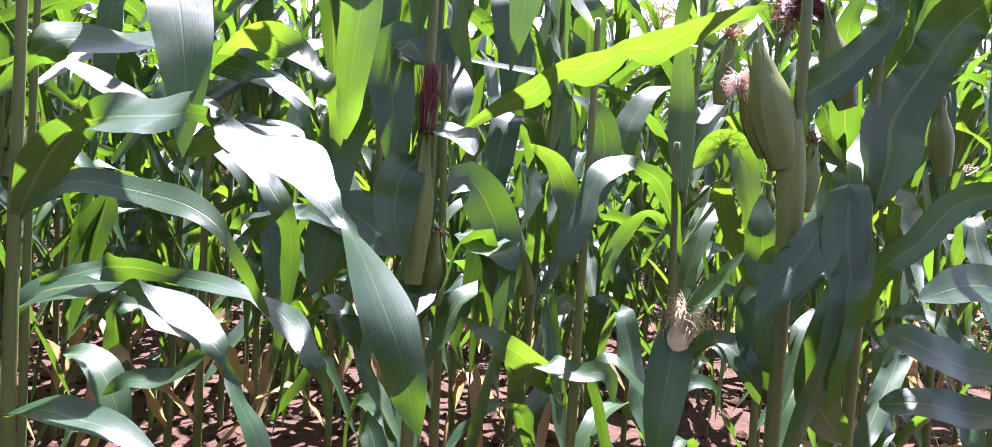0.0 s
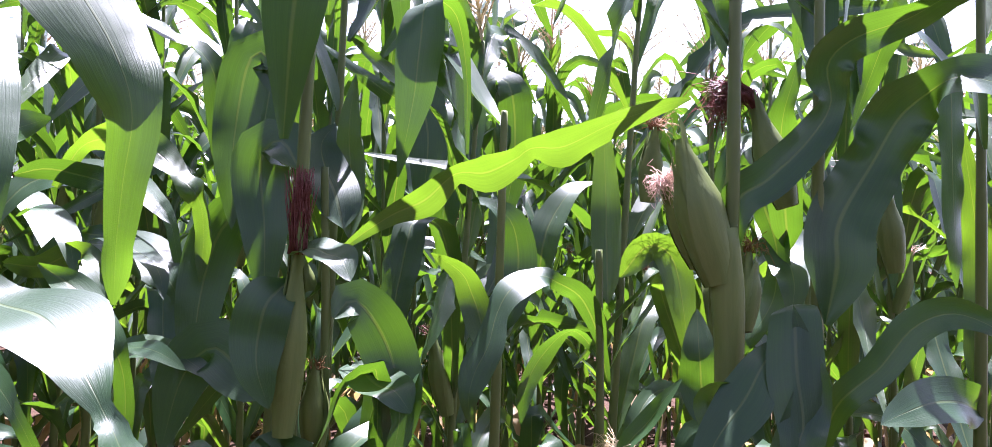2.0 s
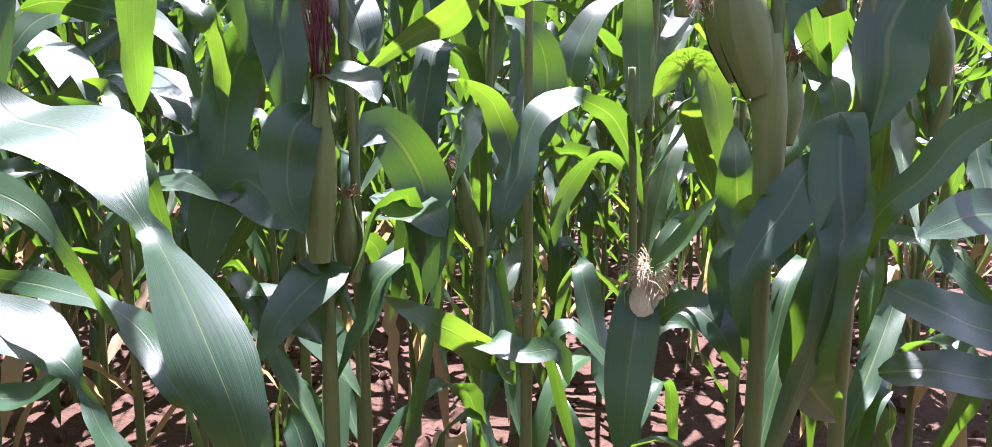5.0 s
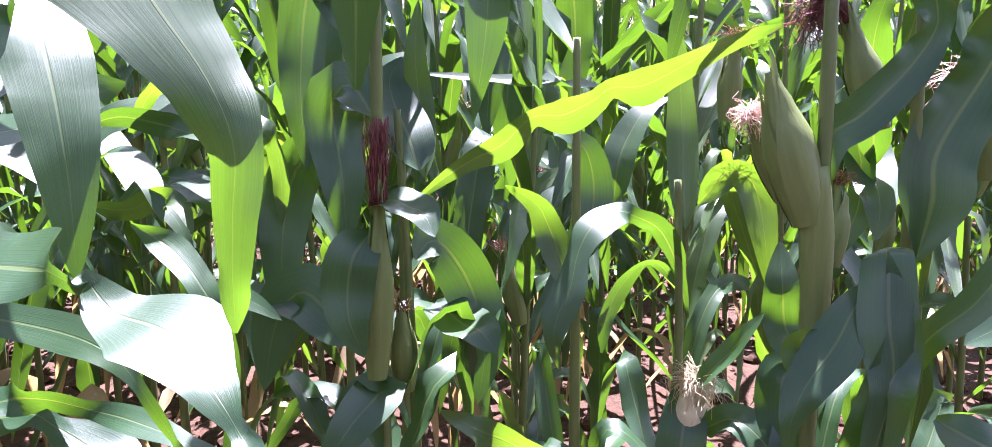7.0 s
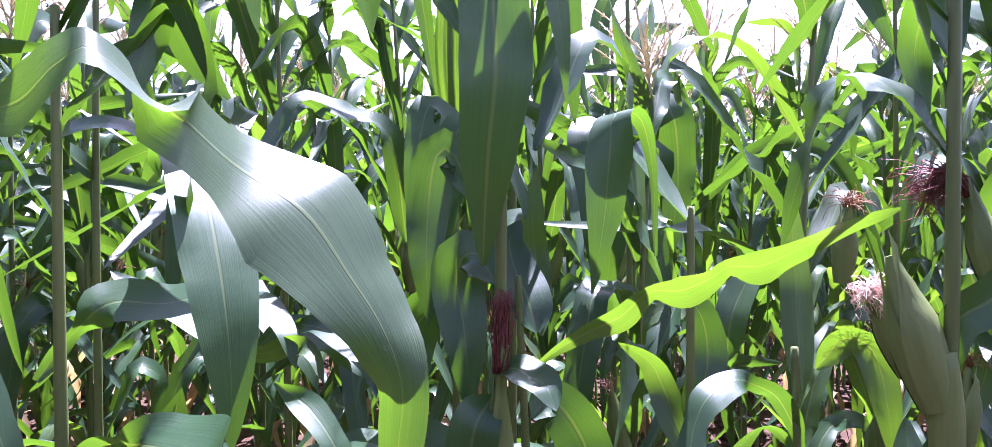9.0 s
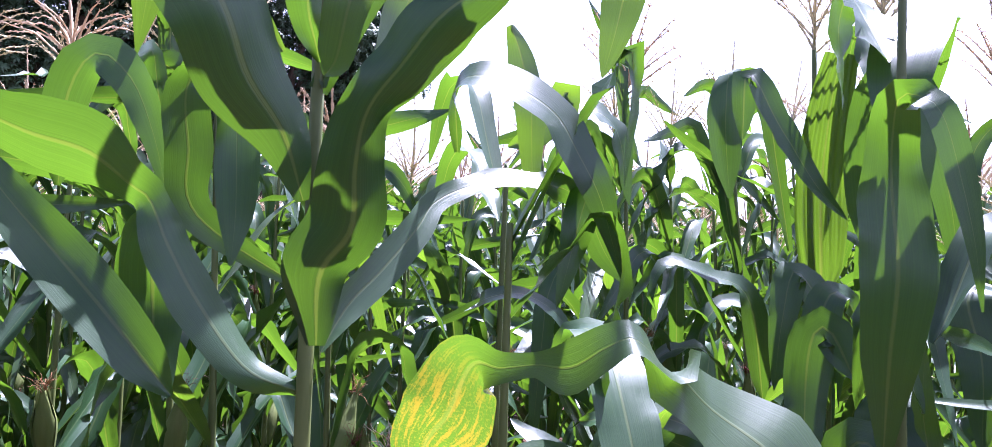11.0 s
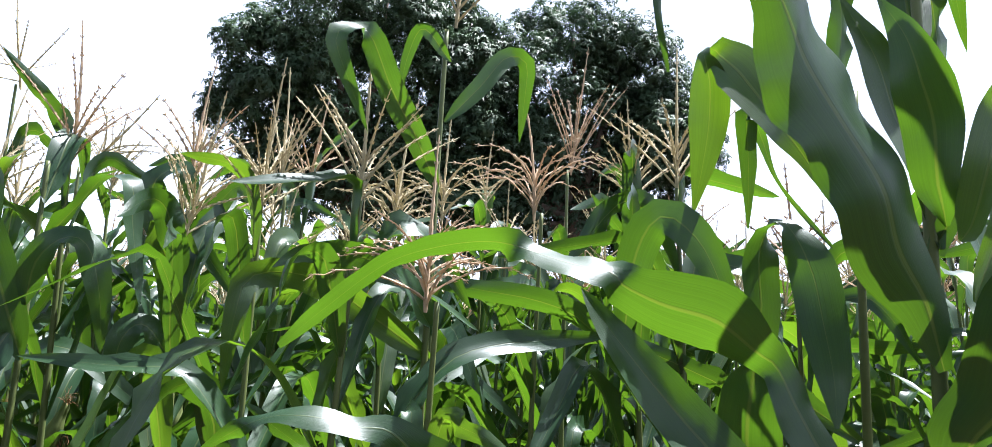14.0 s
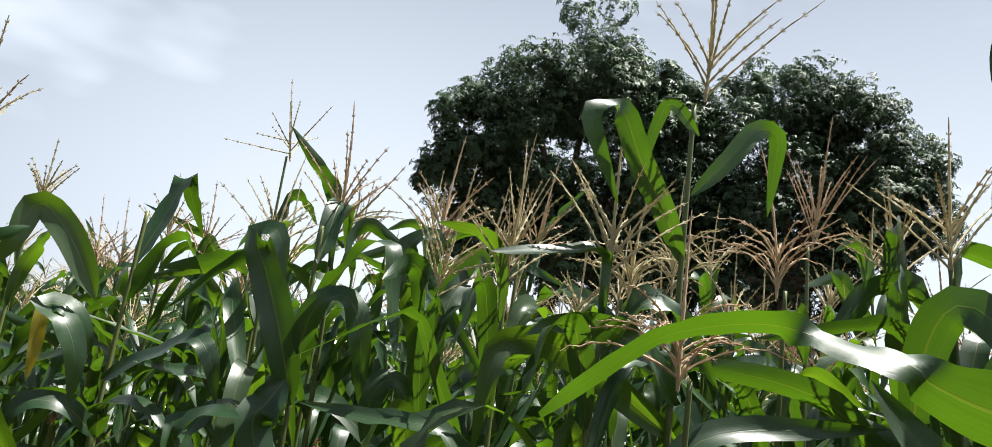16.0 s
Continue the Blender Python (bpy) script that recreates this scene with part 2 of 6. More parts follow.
BUSH_LEAF = plain_material("bush_leaf", (0.03, 0.05, 0.015), (0.07, 0.10, 0.03), scale=1.2, rough=0.5, bump=0.0, clear=0.2)


# ---- mesh helpers ----
def sheet(name, verts, faces, mat, uvs=None, smooth=True):
    """A mesh from arrays; uvs: one pair for each vertex."""
    me = bpy.data.meshes.new(name)
    me.from_pydata([tuple(v) for v in verts], [], [tuple(f) for f in faces])
    if uvs is not None:
        layer = me.uv_layers.new(name="UVMap")
        idx = np.empty(len(me.loops), dtype=np.int32)
        me.loops.foreach_get("vertex_index", idx)
        layer.data.foreach_set("uv", np.asarray(uvs, dtype=np.float32)[idx].ravel())
    if smooth:
        me.polygons.foreach_set("use_smooth", np.ones(len(me.polygons), dtype=bool))
    me.materials.append(mat)
    me.update()
    return me


def part(name, me, parent, label=""):
    ob = new(name, me)
    ob.parent = parent
    return tagged(ob, label)


def spline(pts, count):
    """Catmull-Rom through the points, count + 1 samples at even lengths; also the control index of each sample."""
    p = np.asarray(pts, float)
    q = np.vstack([2 * p[0] - p[1], p, 2 * p[-1] - p[-2]])
    out, ctrl = [], []
    for i in range(len(p) - 1):
        a, b, c, d = q[i : i + 4]
        for k in range(12):
            t = k / 12
            out.append(0.5 * (2 * b + (c - a) * t + (2 * a - 5 * b + 4 * c - d) * t * t + (3 * b - a - 3 * c + d) * t**3))
            ctrl.append(i + t)
    out.append(p[-1])
    ctrl.append(len(p) - 1.0)
    out, ctrl = np.array(out), np.array(ctrl)
    run = np.r_[0, np.cumsum(np.linalg.norm(np.diff(out, axis=0), axis=1))]
    at = np.linspace(0, run[-1], count + 1)
    return np.stack([np.interp(at, run, out[:, k]) for k in range(3)], 1), np.interp(at, run, ctrl), run[-1]


def blade_arrays(pts, width, normals, fold=0.28, wave=0.16, seed=0, nseg=20, across=6, base=0.62, peak=0.38, cut=0.0, ruffle=0.11, flat=0.55, pleat=0.0):
    """A maize leaf along the points. width: the widest, or one for each point. normals: one for each point, or one for all.
    cut: how blunt the tip is. ruffle: the length of the waves along its edges. flat: how much of the fold is lost towards the tip. pleat: the depth of lengthwise pleats."""
    rng = random.Random(seed)
    c, ctrl, length = spline(pts, nseg)
    nh = np.asarray(normals, float)
    if nh.ndim == 1:
        nh = np.repeat(nh[None], len(pts), 0)
    hint = np.stack([np.interp(ctrl, np.arange(len(pts)), nh[:, k]) for k in range(3)], 1)
    tan = np.gradient(c, axis=0)
    tan /= np.linalg.norm(tan, axis=1)[:, None] + 1e-9
    side = np.cross(tan, hint)
    side /= np.linalg.norm(side, axis=1)[:, None] + 1e-9
    nor = np.cross(side, tan)
    s = np.linspace(0, 1, nseg + 1)
    if isinstance(width, (int, float)):
        prof = np.where(s < peak, base + (1 - base) * np.sin(np.pi / 2 * np.clip(s / peak, 0, 1)),
                        np.maximum(np.cos(np.pi / 2 * np.clip((s - peak) / (1 - peak), 0, 1) * (1 - cut)), 0.0) ** 0.75)
        half = width / 2 * prof * np.sqrt(np.clip(0.08 + s * 8.0, 0, 1))
    else:
        half = np.interp(ctrl, np.arange(len(pts)), width) / 2
        half[1:-1] = (half[:-2] + 2 * half[1:-1] + half[2:]) / 4
    freq = length / ruffle * rng.uniform(0.8, 1.2)
    ph1, ph2, ph3 = (rng.uniform(0, 6.28) for _ in range(3))
    u = np.linspace(-1, 1, across + 1)
    ramp = np.clip(s * 5, 0, 1) * np.clip((1 - s) * 3, 0.25, 1)
    swell = 0.6 + 0.6 * np.sin(6.28 * freq * 0.23 * s + ph2)
    wav = np.where(u[None, :] > 0, (swell * np.sin(6.28 * freq * s + ph1 + 1.3 * np.sin(9 * s)))[:, None], (swell * np.sin(6.28 * freq * 0.9 * s + ph2 + 1.1 * np.sin(11 * s + ph3)))[:, None])
    ang = (fold * (1 - flat * s) + 0.6 * np.exp(-s / 0.04))[:, None]
    # the blade bows outwards from the midrib, and its edges ruffle
    lift = half[:, None] * ((np.abs(u) ** 1.5)[None, :] * np.sin(ang) + wave * wav * (np.abs(u) ** 2.4)[None, :] * ramp[:, None])
    lift = lift + pleat * half[:, None] * np.cos(19.0 * u + 1.2 * np.sin(3 * s)[:, None]) * np.clip(s * 5, 0, 1)[:, None]
    sway = half * (0.12 * np.sin(5 * s + ph3) + 0.07 * np.sin(13 * s + ph1))
    v = (c[:, None, :] + side[:, None, :] * (half[:, None] * u[None, :] * np.cos(ang))[..., None]
         + nor[:, None, :] * (lift + sway[:, None])[..., None])
    n = across + 1
    verts = v.reshape(-1, 3)
    uvs = np.stack([np.repeat(((u + 1) / 2)[None], nseg + 1, 0), np.repeat(s[:, None], n, 1)], -1).reshape(-1, 2)
    i, j = np.meshgrid(np.arange(nseg), np.arange(across), indexing="ij")
    a = (i * n + j).ravel()
    return verts, np.stack([a, a + 1, a + n + 1, a + n], 1), uvs


def blade(parent, pts, width, normals, mat=None, label="", **how):
    verts, faces, uvs = blade_arrays(pts, width, normals, **how)
    return part("leaf", sheet("leaf", verts, faces, mat or LEAF, uvs), parent, label)


def tube_arrays(pts, radii, sides=8, nseg=None, start=0):
    """A tube along the points with a radius for each point."""
    if nseg:
        c, ctrl, _ = spline(pts, nseg)
        r = np.interp(ctrl, np.arange(len(pts)), radii)
    else:
        c, r = np.asarray(pts, float), np.asarray(radii, float)
    tan = np.gradient(c, axis=0)
    tan /= np.linalg.norm(tan, axis=1)[:, None] + 1e-9
    ref = np.array([0.31, 0.95, 0.07]) if abs(tan[0] @ [0.31, 0.95, 0.07]) < 0.9 else np.array([1.0, 0.1, 0.0])
    e1 = np.cross(tan, ref)
    e1 /= np.linalg.norm(e1, axis=1)[:, None] + 1e-9
    e2 = np.cross(tan, e1)
    ang = np.linspace(0, 2 * np.pi, sides, endpoint=False)
    v = c[:, None] + r[:, None, None] * (np.cos(ang)[None, :, None] * e1[:, None] + np.sin(ang)[None, :, None] * e2[:, None])
    faces = []
    for i in range(len(c) - 1):
        for k in range(sides):
            a, b = start + i * sides + k, start + i * sides + (k + 1) % sides
            faces.append((a, b, b + sides, a + sides))
    faces.append(tuple(start + k for k in reversed(range(sides))))
    faces.append(tuple(start + (len(c) - 1) * sides + k for k in range(sides)))
    return v.reshape(-1, 3), faces


def joined_tubes(name, tubes, mat, sides=4):
    verts, faces = [], []
    for pts, radii in tubes:
        v, f = tube_arrays(pts, radii, sides, start=sum(map(len, verts)))
        verts.append(v)
        faces += f
    return sheet(name, np.vstack(verts), faces, mat)


def stalk_mesh(pts, r0=0.0125, r1=0.0055, nodes=9):
    """A maize stalk: tapered, with a swollen ring at each node and sheaths between."""
    c, ctrl, length = spline(pts, nodes * 6)
    s = np.linspace(0, 1, len(c))
    r = r0 + (r1 - r0) * s
    phase = (s * nodes) % 1.0
    r = r * (1 + 0.20 * np.exp(-((phase - 0.06) / 0.06) ** 2) + 0.10 * phase)
    v, f = tube_arrays(c, r, 9)
    return sheet("stalk", v, f, STALK)


def tassel_mesh(rng, size=0.34, branches=12, spread=0.75, mat=None, droop=0.3):
    """Central spike and side branches, each beaded with spikelets."""
    tubes = []
    lean = rng.uniform(-0.12, 0.12), rng.uniform(-0.12, 0.12)

    def beaded(path, thick):
        m = len(path)
        radii = [thick * (1.0 + 0.55 * (k % 2)) * (1 - 0.75 * (k / (m - 1)) ** 2) for k in range(m)]
        tubes.append((path, radii))

    beaded([(lean[0] * size * (k / 16) ** 2, lean[1] * size * (k / 16) ** 2, size * k / 16) for k in range(17)], 0.0034)
    for b in range(branches):
        az = b * 2.4 + rng.uniform(-0.4, 0.4)
        z0 = size * (0.03 + 0.27 * b / branches)
        ln = size * rng.uniform(0.5, 0.8) * (1 - 0.35 * b / branches)
        tilt = spread * rng.uniform(0.6, 1.25)
        path, x, z, e = [], 0.0, z0, tilt
        for k in range(13):
            path.append((x * math.cos(az), x * math.sin(az), z))
            e = tilt + droop * rng.uniform(0.7, 1.3) * k / 12
            x += ln / 12 * math.sin(e)
            z += ln / 12 * math.cos(e)
        beaded(path, 0.0021)
    # paired spikelets along every branch
    verts, faces = [], []
    start = 0
    for pts, radii in tubes:
        v, f = tube_arrays(pts, radii, 4, start=start)
        verts.append(v)
        faces += f
        start += len(v)
    for pts, radii in tubes:
        for k in range(2, len(pts) - 1):
            for side in (-1, 1):
                p, q = np.array(pts[k]), np.array(pts[k + 1])
                d = q - p
                d /= np.linalg.norm(d) + 1e-9
                o = np.cross(d, [0.3, 0.5, 0.8])
                o /= np.linalg.norm(o) + 1e-9
                if k % 2:
                    o = np.cross(d, o)
                tip = p + d * 0.010 + side * o * 0.0050
                b1, b2 = p + side * o * 0.001 + d * 0.002, p + side * o * 0.0045 + d * 0.003
                b3 = p + np.cross(d, o) * 0.0022 + d * 0.004
                verts.append(np.array([b1, b2, b3, tip]))
                faces += [(start, start + 1, start + 3), (start + 1, start + 2, start + 3), (start + 2, start, start + 3)]
                start += 4
    return sheet("tassel", np.vstack(verts), faces, mat or TASSEL, smooth=False)


def silk_mesh(rng, length=0.07, count=34, mat=None, spread=0.5, fall=0.6, thick=0.0007, aim=None):
    """A tuft of silk from the origin, along +z and falling over."""
    tubes = []
    for _ in range(count):
        az, e = rng.uniform(0, 6.28) if aim is None else aim + rng.gauss(0, 0.35), abs(rng.gauss(0, spread))
        ln = length * rng.uniform(0.5, 1.1)
        p = np.array([rng.gauss(0, 0.004), rng.gauss(0, 0.004), 0.0])
        path = [tuple(p)]
        for k in range(5):
            ee = e + fall * k / 4 * rng.uniform(0.4, 1.8)
            p = p + ln / 5 * np.array([math.sin(ee) * math.cos(az), math.sin(ee) * math.sin(az), math.cos(ee)])
            az += rng.uniform(-0.9, 0.9) * (1.0 if aim is None else 0.3)
            path.append(tuple(p))
        tubes.append((path, [thick * (1 - 0.1 * k) for k in range(6)]))
    return joined_tubes("silk", tubes, mat or SILK_RED, 3)


def husk_mesh(rng, length=0.20, radius=0.024, mat=None):
    """An ear in its husk: overlapping pointed bracts round a spindle."""
    verts, faces = [], []
    start = 0
    rows = 14
    prof = [0.45 + 0.6 * math.sin(math.pi * min(1, (k / rows) * 0.85 + 0.08)) for k in range(rows + 1)]
    prof = [p * (1 - 0.62 * max(0, k / rows - 0.55) / 0.45) for k, p in enumerate(prof)]
    core = [(0, 0, length * 0.96 * k / rows) for k in range(rows + 1)]
    v, f = tube_arrays(core, [radius * p * 0.95 for p in prof], 12)
    verts.append(v), faces.extend(f)
    start += len(v)
    for b in range(6):
        a0 = b * 2.2 + rng.uniform(-0.3, 0.3)
        z1 = length * rng.uniform(0.85, 1.18)
        n, cross = 12, 5
        grid = []
        for i in range(n + 1):
            s = i / n
            z = z1 * s
            k = min(rows, z / (length * 0.96) * rows)
            r = radius * np.interp(k, range(rows + 1), prof) * (1.0 + 0.05 * (b % 3)) + 0.0012 + (0.010 * max(0, s - 0.75) / 0.25 * rng.uniform(0.2, 1.0))
            span = 1.25 * (1 - s**2.2) + 0.05
            for j in range(cross + 1):
                t = a0 + span * (2 * j / cross - 1)
                grid.append((r * math.cos(t), r * math.sin(t), z))
        verts.append(np.array(grid))
        for i in range(n):
            for j in range(cross):
                a = start + i * (cross + 1) + j
                faces.append((a, a + 1, a + cross + 2, a + cross + 1))
        start += len(grid)
    return sheet("ear", np.vstack(verts), faces, mat or HUSK)


def ear(parent, at, tilt, az, rng, length=0.20, radius=0.024, husk=None, silk=None, silk_len=0.07, spread=0.45, fall=0.8, count=26, thick=0.0007, aim=None, label=""):
    """An ear that stands off the stalk: tilt from upright, az the way it leans (0: +x)."""
    ob = part("ear", husk_mesh(rng, length, radius, husk), parent, label)
    ob.matrix_basis = pose(*at) @ Matrix.Rotation(radians(az), 4, "Z") @ Matrix.Rotation(radians(tilt), 4, "Y")
    if silk:
        tuft = part("silk", silk_mesh(rng, silk_len, count, silk, spread, fall, thick, aim), ob)
        tuft.matrix_basis = pose(0, 0, length * 0.93)
    return ob


def leaf_path(rng, z, az, length, rise, droop, base_r=0.012, curl=0.0, n=8):
    """Points and normals of a leaf that leaves the stalk at height z, climbs at rise degrees and bends down by droop degrees."""
    pts, nrm = [], []
    h, e = z, radians(rise)
    a = az
    px, py = base_r * math.cos(a), base_r * math.sin(a)
    b0, bw = rng.uniform(0.15, 0.4), rng.uniform(0.25, 0.5)
    if rng.random() < 0.45:
        b0, bw = rng.uniform(0.3, 0.6), 0.13
    for k in range(n + 1):
        pts.append((px, py, h))
        nrm.append((-math.sin(e) * math.cos(a), -math.sin(e) * math.sin(a), math.cos(e)))
        s = (k + 0.5) / n
        q = min(1.0, max(0.0, (s - b0) / bw))
        e = radians(rise) - radians(droop) * q * q * (3 - 2 * q)
        step = length / n
        a = az + curl * s
        px += step * math.cos(e) * math.cos(a)
        py += step * math.cos(e) * math.sin(a)
        h += step * math.sin(e)
    # twist along the blade
    tw = rng.choice([-1, 1]) * rng.uniform(0.2, 2.6)
    out = []
    for k, v in enumerate(nrm):
        side = Vector((-math.sin(a), math.cos(a), 0))
        vv = Vector(v)
        q = tw * (k / n) ** 1.6
        out.append(tuple(vv * math.cos(q) + side * math.sin(q)))
    return pts, out


# ---- ground: one sheet of red soil that reaches the horizon ----
ROW_DIR = Vector((math.cos(radians(17)), math.sin(radians(17)), 0))
ROW_ACROSS = Vector((-ROW_DIR.y, ROW_DIR.x, 0))
ROW_START, ROW_GAP = Vector((0, 0.98, 0)), 0.75


def ground_height(x, y):
    """Low ridges along the rows, clods and hollows near by."""
    d = ((x - ROW_START.x) * ROW_ACROSS.x + (y - ROW_START.y) * ROW_ACROSS.y) / ROW_GAP
    fade = math.exp(-((x * x + y * y) / 500.0))
    n1 = noise.noise(Vector((x * 2.1, y * 2.1, 0.3)))
    n2 = noise.noise(Vector((x * 9.0, y * 9.0, 4.1)))
    return fade * (0.022 * math.cos(6.283 * d) + 0.03 * n1 + 0.014 * n2 - 0.03)


axis = [math.sinh(k / 110 * 7.6) * 0.9 for k in range(-110, 111)]
gv = [(x - 1.0, y + 2.0, ground_height(x - 1.0, y + 2.0)) for y in axis for x in axis]
gn = len(axis)
gf = [(i * gn + j, i * gn + j + 1, (i + 1) * gn + j + 1, (i + 1) * gn + j) for i in range(gn - 1) for j in range(gn - 1)]
ground = new("ground", sheet("ground", gv, gf, SOIL))
tagged(ground, "reddish brown ploughed field soil in dappled light", "soil", kind="structure")


def clods():
    rng = random.Random(5)
    verts, faces = [], []
    for _ in range(2600):
        x, y = rng.uniform(-4.5, 3.5), rng.uniform(0.9, 6.0)
        r = 0.012 + 0.035 * rng.random() ** 3
        z = ground_height(x, y) + r * 0.25
        start = len(verts)
        for ring, (h, q) in enumerate(((-0.7, 0.7), (0.15, 1.0), (0.75, 0.55))):
            for k in range(6):
                a = k * 1.047 + rng.uniform(-0.3, 0.3)
                s = r * q * rng.uniform(0.7, 1.25)
                verts.append((x + s * math.cos(a), y + s * math.sin(a), z + r * h * rng.uniform(0.6, 1.0)))
        verts.append((x, y, z + r * 0.9))
        for ring in range(2):
            for k in range(6):
                a, b = start + ring * 6 + k, start + ring * 6 + (k + 1) % 6
                faces.append((a, b, b + 6, a + 6))
        for k in range(6):
            faces.append((start + 12 + k, start + 12 + (k + 1) % 6, start + 18))
    return sheet("soil_clods", verts, faces, CLOD, smooth=False)


tagged(new("soil_clods", clods()), "crumbly reddish soil clods strewn between maize rows", "soil", kind="stuff")


# ---- the standing crop ----
def corn_plant(seed, height=1.95, leaves=11, tassel=True, ears=1, plane=0.0, lean=0.0, silk=None, tassel_mat=None, low=0.25, crown=0.1):
    """A maize plant at the origin: stalk, leaves in two ranks, ear with silk, tassel."""
    rng = random.Random(seed)
    root = new("corn_plant")
    la = rng.uniform(0, 6.28)
    bend = lambda z: (lean * math.cos(la) * (max(z, 0) / height) ** 1.5, lean * math.sin(la) * (max(z, 0) / height) ** 1.5, z)
    part("stalk", stalk_mesh([bend(height * k / 4 - (0.04 if k == 0 else 0)) for k in range(5)], 0.0125, 0.0045, 11), root)
    for k in range(leaves):
        s = k / (leaves - 1)
        z = low + (height - crown - low) * s
        az = plane + math.pi * k + rng.uniform(-0.55, 0.55)
        ln = (0.46 + 0.34 * math.sin(math.pi * (0.15 + 0.75 * s))) * rng.uniform(0.85, 1.12) * (1 - 0.35 * max(0, s - 0.75) / 0.25)
        rise = 52 + 22 * s + rng.uniform(-14, 12)
        droop = rng.uniform(92, 165) * (1 - 0.2 * s * s) * (0.45 if rng.random() < 0.25 * s else 1.0)
        pts, nrm = leaf_path(rng, z, az, ln, rise, droop, 0.009, rng.uniform(-0.5, 0.5))
        ox, oy, _ = bend(z)
        pts = [(x + ox, y + oy, h) for x, y, h in pts]
        if any(p[2] < 0.03 for p in pts):
            pts = [(x, y, max(h, 0.03 + 0.01 * i)) for i, (x, y, h) in enumerate(pts)]
        dry = s < 0.12 and rng.random() < 0.5
        mat = LEAF_DRY if dry else (LEAF_YOUNG if rng.random() < 0.22 else LEAF)
        blade(root, pts, rng.uniform(0.05, 0.078) * (0.8 + 0.2 * min(1, s * 3)) * (1 - 0.15 * s * s), nrm, mat, "withered brown lower leaf" if dry else "",
              seed=seed * 31 + k, nseg=20, across=4, wave=rng.uniform(0.25, 0.6), fold=rng.uniform(0.2, 0.65))
    for e in range(ears):
        z = height * rng.uniform(0.48, 0.58) + 0.12 * e
        az = math.degrees(plane) + 90 + rng.uniform(-80, 80) + 180 * e
        ox, oy, _ = bend(z)
        a = radians(az)
        ear(root, (ox + 0.012 * math.cos(a), oy + 0.012 * math.sin(a), z), rng.uniform(10, 24), az, rng, rng.uniform(0.17, 0.22), 0.023,
            silk=silk or rng.choice([SILK_RED, SILK_BROWN, SILK_BROWN, SILK_PINK]), silk_len=0.06, label="")
    if tassel:
        tp = part("tassel", tassel_mesh(rng, rng.uniform(0.30, 0.40), rng.randint(12, 18), rng.uniform(0.4, 0.85), tassel_mat), root, "")
        tp.matrix_basis = pose(*bend(height - 0.01), rng.uniform(-8, 8), rng.uniform(-8, 8), 0)
    return root


GREEN_LABEL = "tall green maize plant with drooping leaves"
VARIANTS = []
for k in range(9):
    p = corn_plant(100 + k, height=(1.95, 2.05, 1.85, 2.1, 1.9, 2.0, 1.75, 2.0, 1.9)[k], leaves=(16, 17, 16, 17, 16, 17, 15, 16, 17)[k], ears=(1, 1, 2, 1, 0, 1, 1, 1, 1)[k],
                   lean=(0.05, 0.08, 0.03, 0.1, 0.06, 0.04, 0.08, 0.05, 0.07)[k], tassel_mat=(TASSEL, TASSEL_RED)[k % 3 == 2])
    tagged(p, GREEN_LABEL + (" and pale beige tassel" if k % 3 != 2 else " and reddish tassel"), "maize plant", "maize plants in the field")
    VARIANTS.append(p)


def row_place(row, along):
    return ROW_START + ROW_DIR * along + ROW_ACROSS * (ROW_GAP * row)


def in_view(p, reach):
    d = p - Vector((-0.25, 0, 0))
    if d.length > reach:
        return False
    a = math.degrees(math.atan2(-d.x, d.y))
    return -46 < a < 101


# places kept free for the plants described one by one further down
KEPT = [Vector((*v, 0)) for v in KEY_STEMS]
rng_field = random.Random(77)
near_count = 0
used_first = set()
NEAR_REACH = 6.0
far_places = []
for row in range(0, 30):
    for step in range(-145, 116):
        along = step * 0.18 + rng_field.uniform(-0.06, 0.06)
        p = row_place(row, along) + ROW_ACROSS * rng_field.uniform(-0.07, 0.07)
        turn, size, kind = rng_field.uniform(0, 360), rng_field.uniform(0.92, 1.06), rng_field.randrange(len(VARIANTS))
        gone = rng_field.random()
        if row == 0 and -1.55 < p.x < 1.3:
            continue
        if gone < 0.10 or any((p - q).length < 0.2 for q in KEPT):
            continue
        if in_view(p, NEAR_REACH):
            m = Matrix.LocRotScale((p.x, p.y, ground_height(p.x, p.y) - 0.01), Euler((0, 0, radians(turn))), Vector((size,) * 3))
            if kind not in used_first:
                used_first.add(kind)
                VARIANTS[kind].matrix_basis = m
            else:
                copy_thing(VARIANTS[kind], m)
            near_count += 1
        elif in_view(p, 17.0):
            far_places.append((p.x, p.y, turn, size, kind))

# taller plants that fill the stand below the trees
for k, (x, y) in enumerate([(-4.03, 0.08), (-3.43, 0.55), (-3.64, 1.02), (-2.89, 0.94), (-3.12, 1.36), (-2.61, 1.25), (-3.1, 1.81), (-2.71, 1.7), (-3.14, 2.37), (-2.49, 1.9), (-2.72, 2.51), (-2.41, 2.45), (-2.68, 3.22)]):
    m = Matrix.LocRotScale((x, y, ground_height(x, y) - 0.01), Euler((0, 0, k * 2.1)), Vector((1.04 + 0.02 * (k % 4),) * 3))
    copy_thing(VARIANTS[(k * 5 + 2) % 9], m)

# a shorter plant behind the edge of the field
copy_thing(VARIANTS[6], Matrix.LocRotScale((0.09, 1.74, ground_height(0.09, 1.74) - 0.01), Euler((0, 0, 1.0)), Vector((0.9, 0.9, 0.9))))

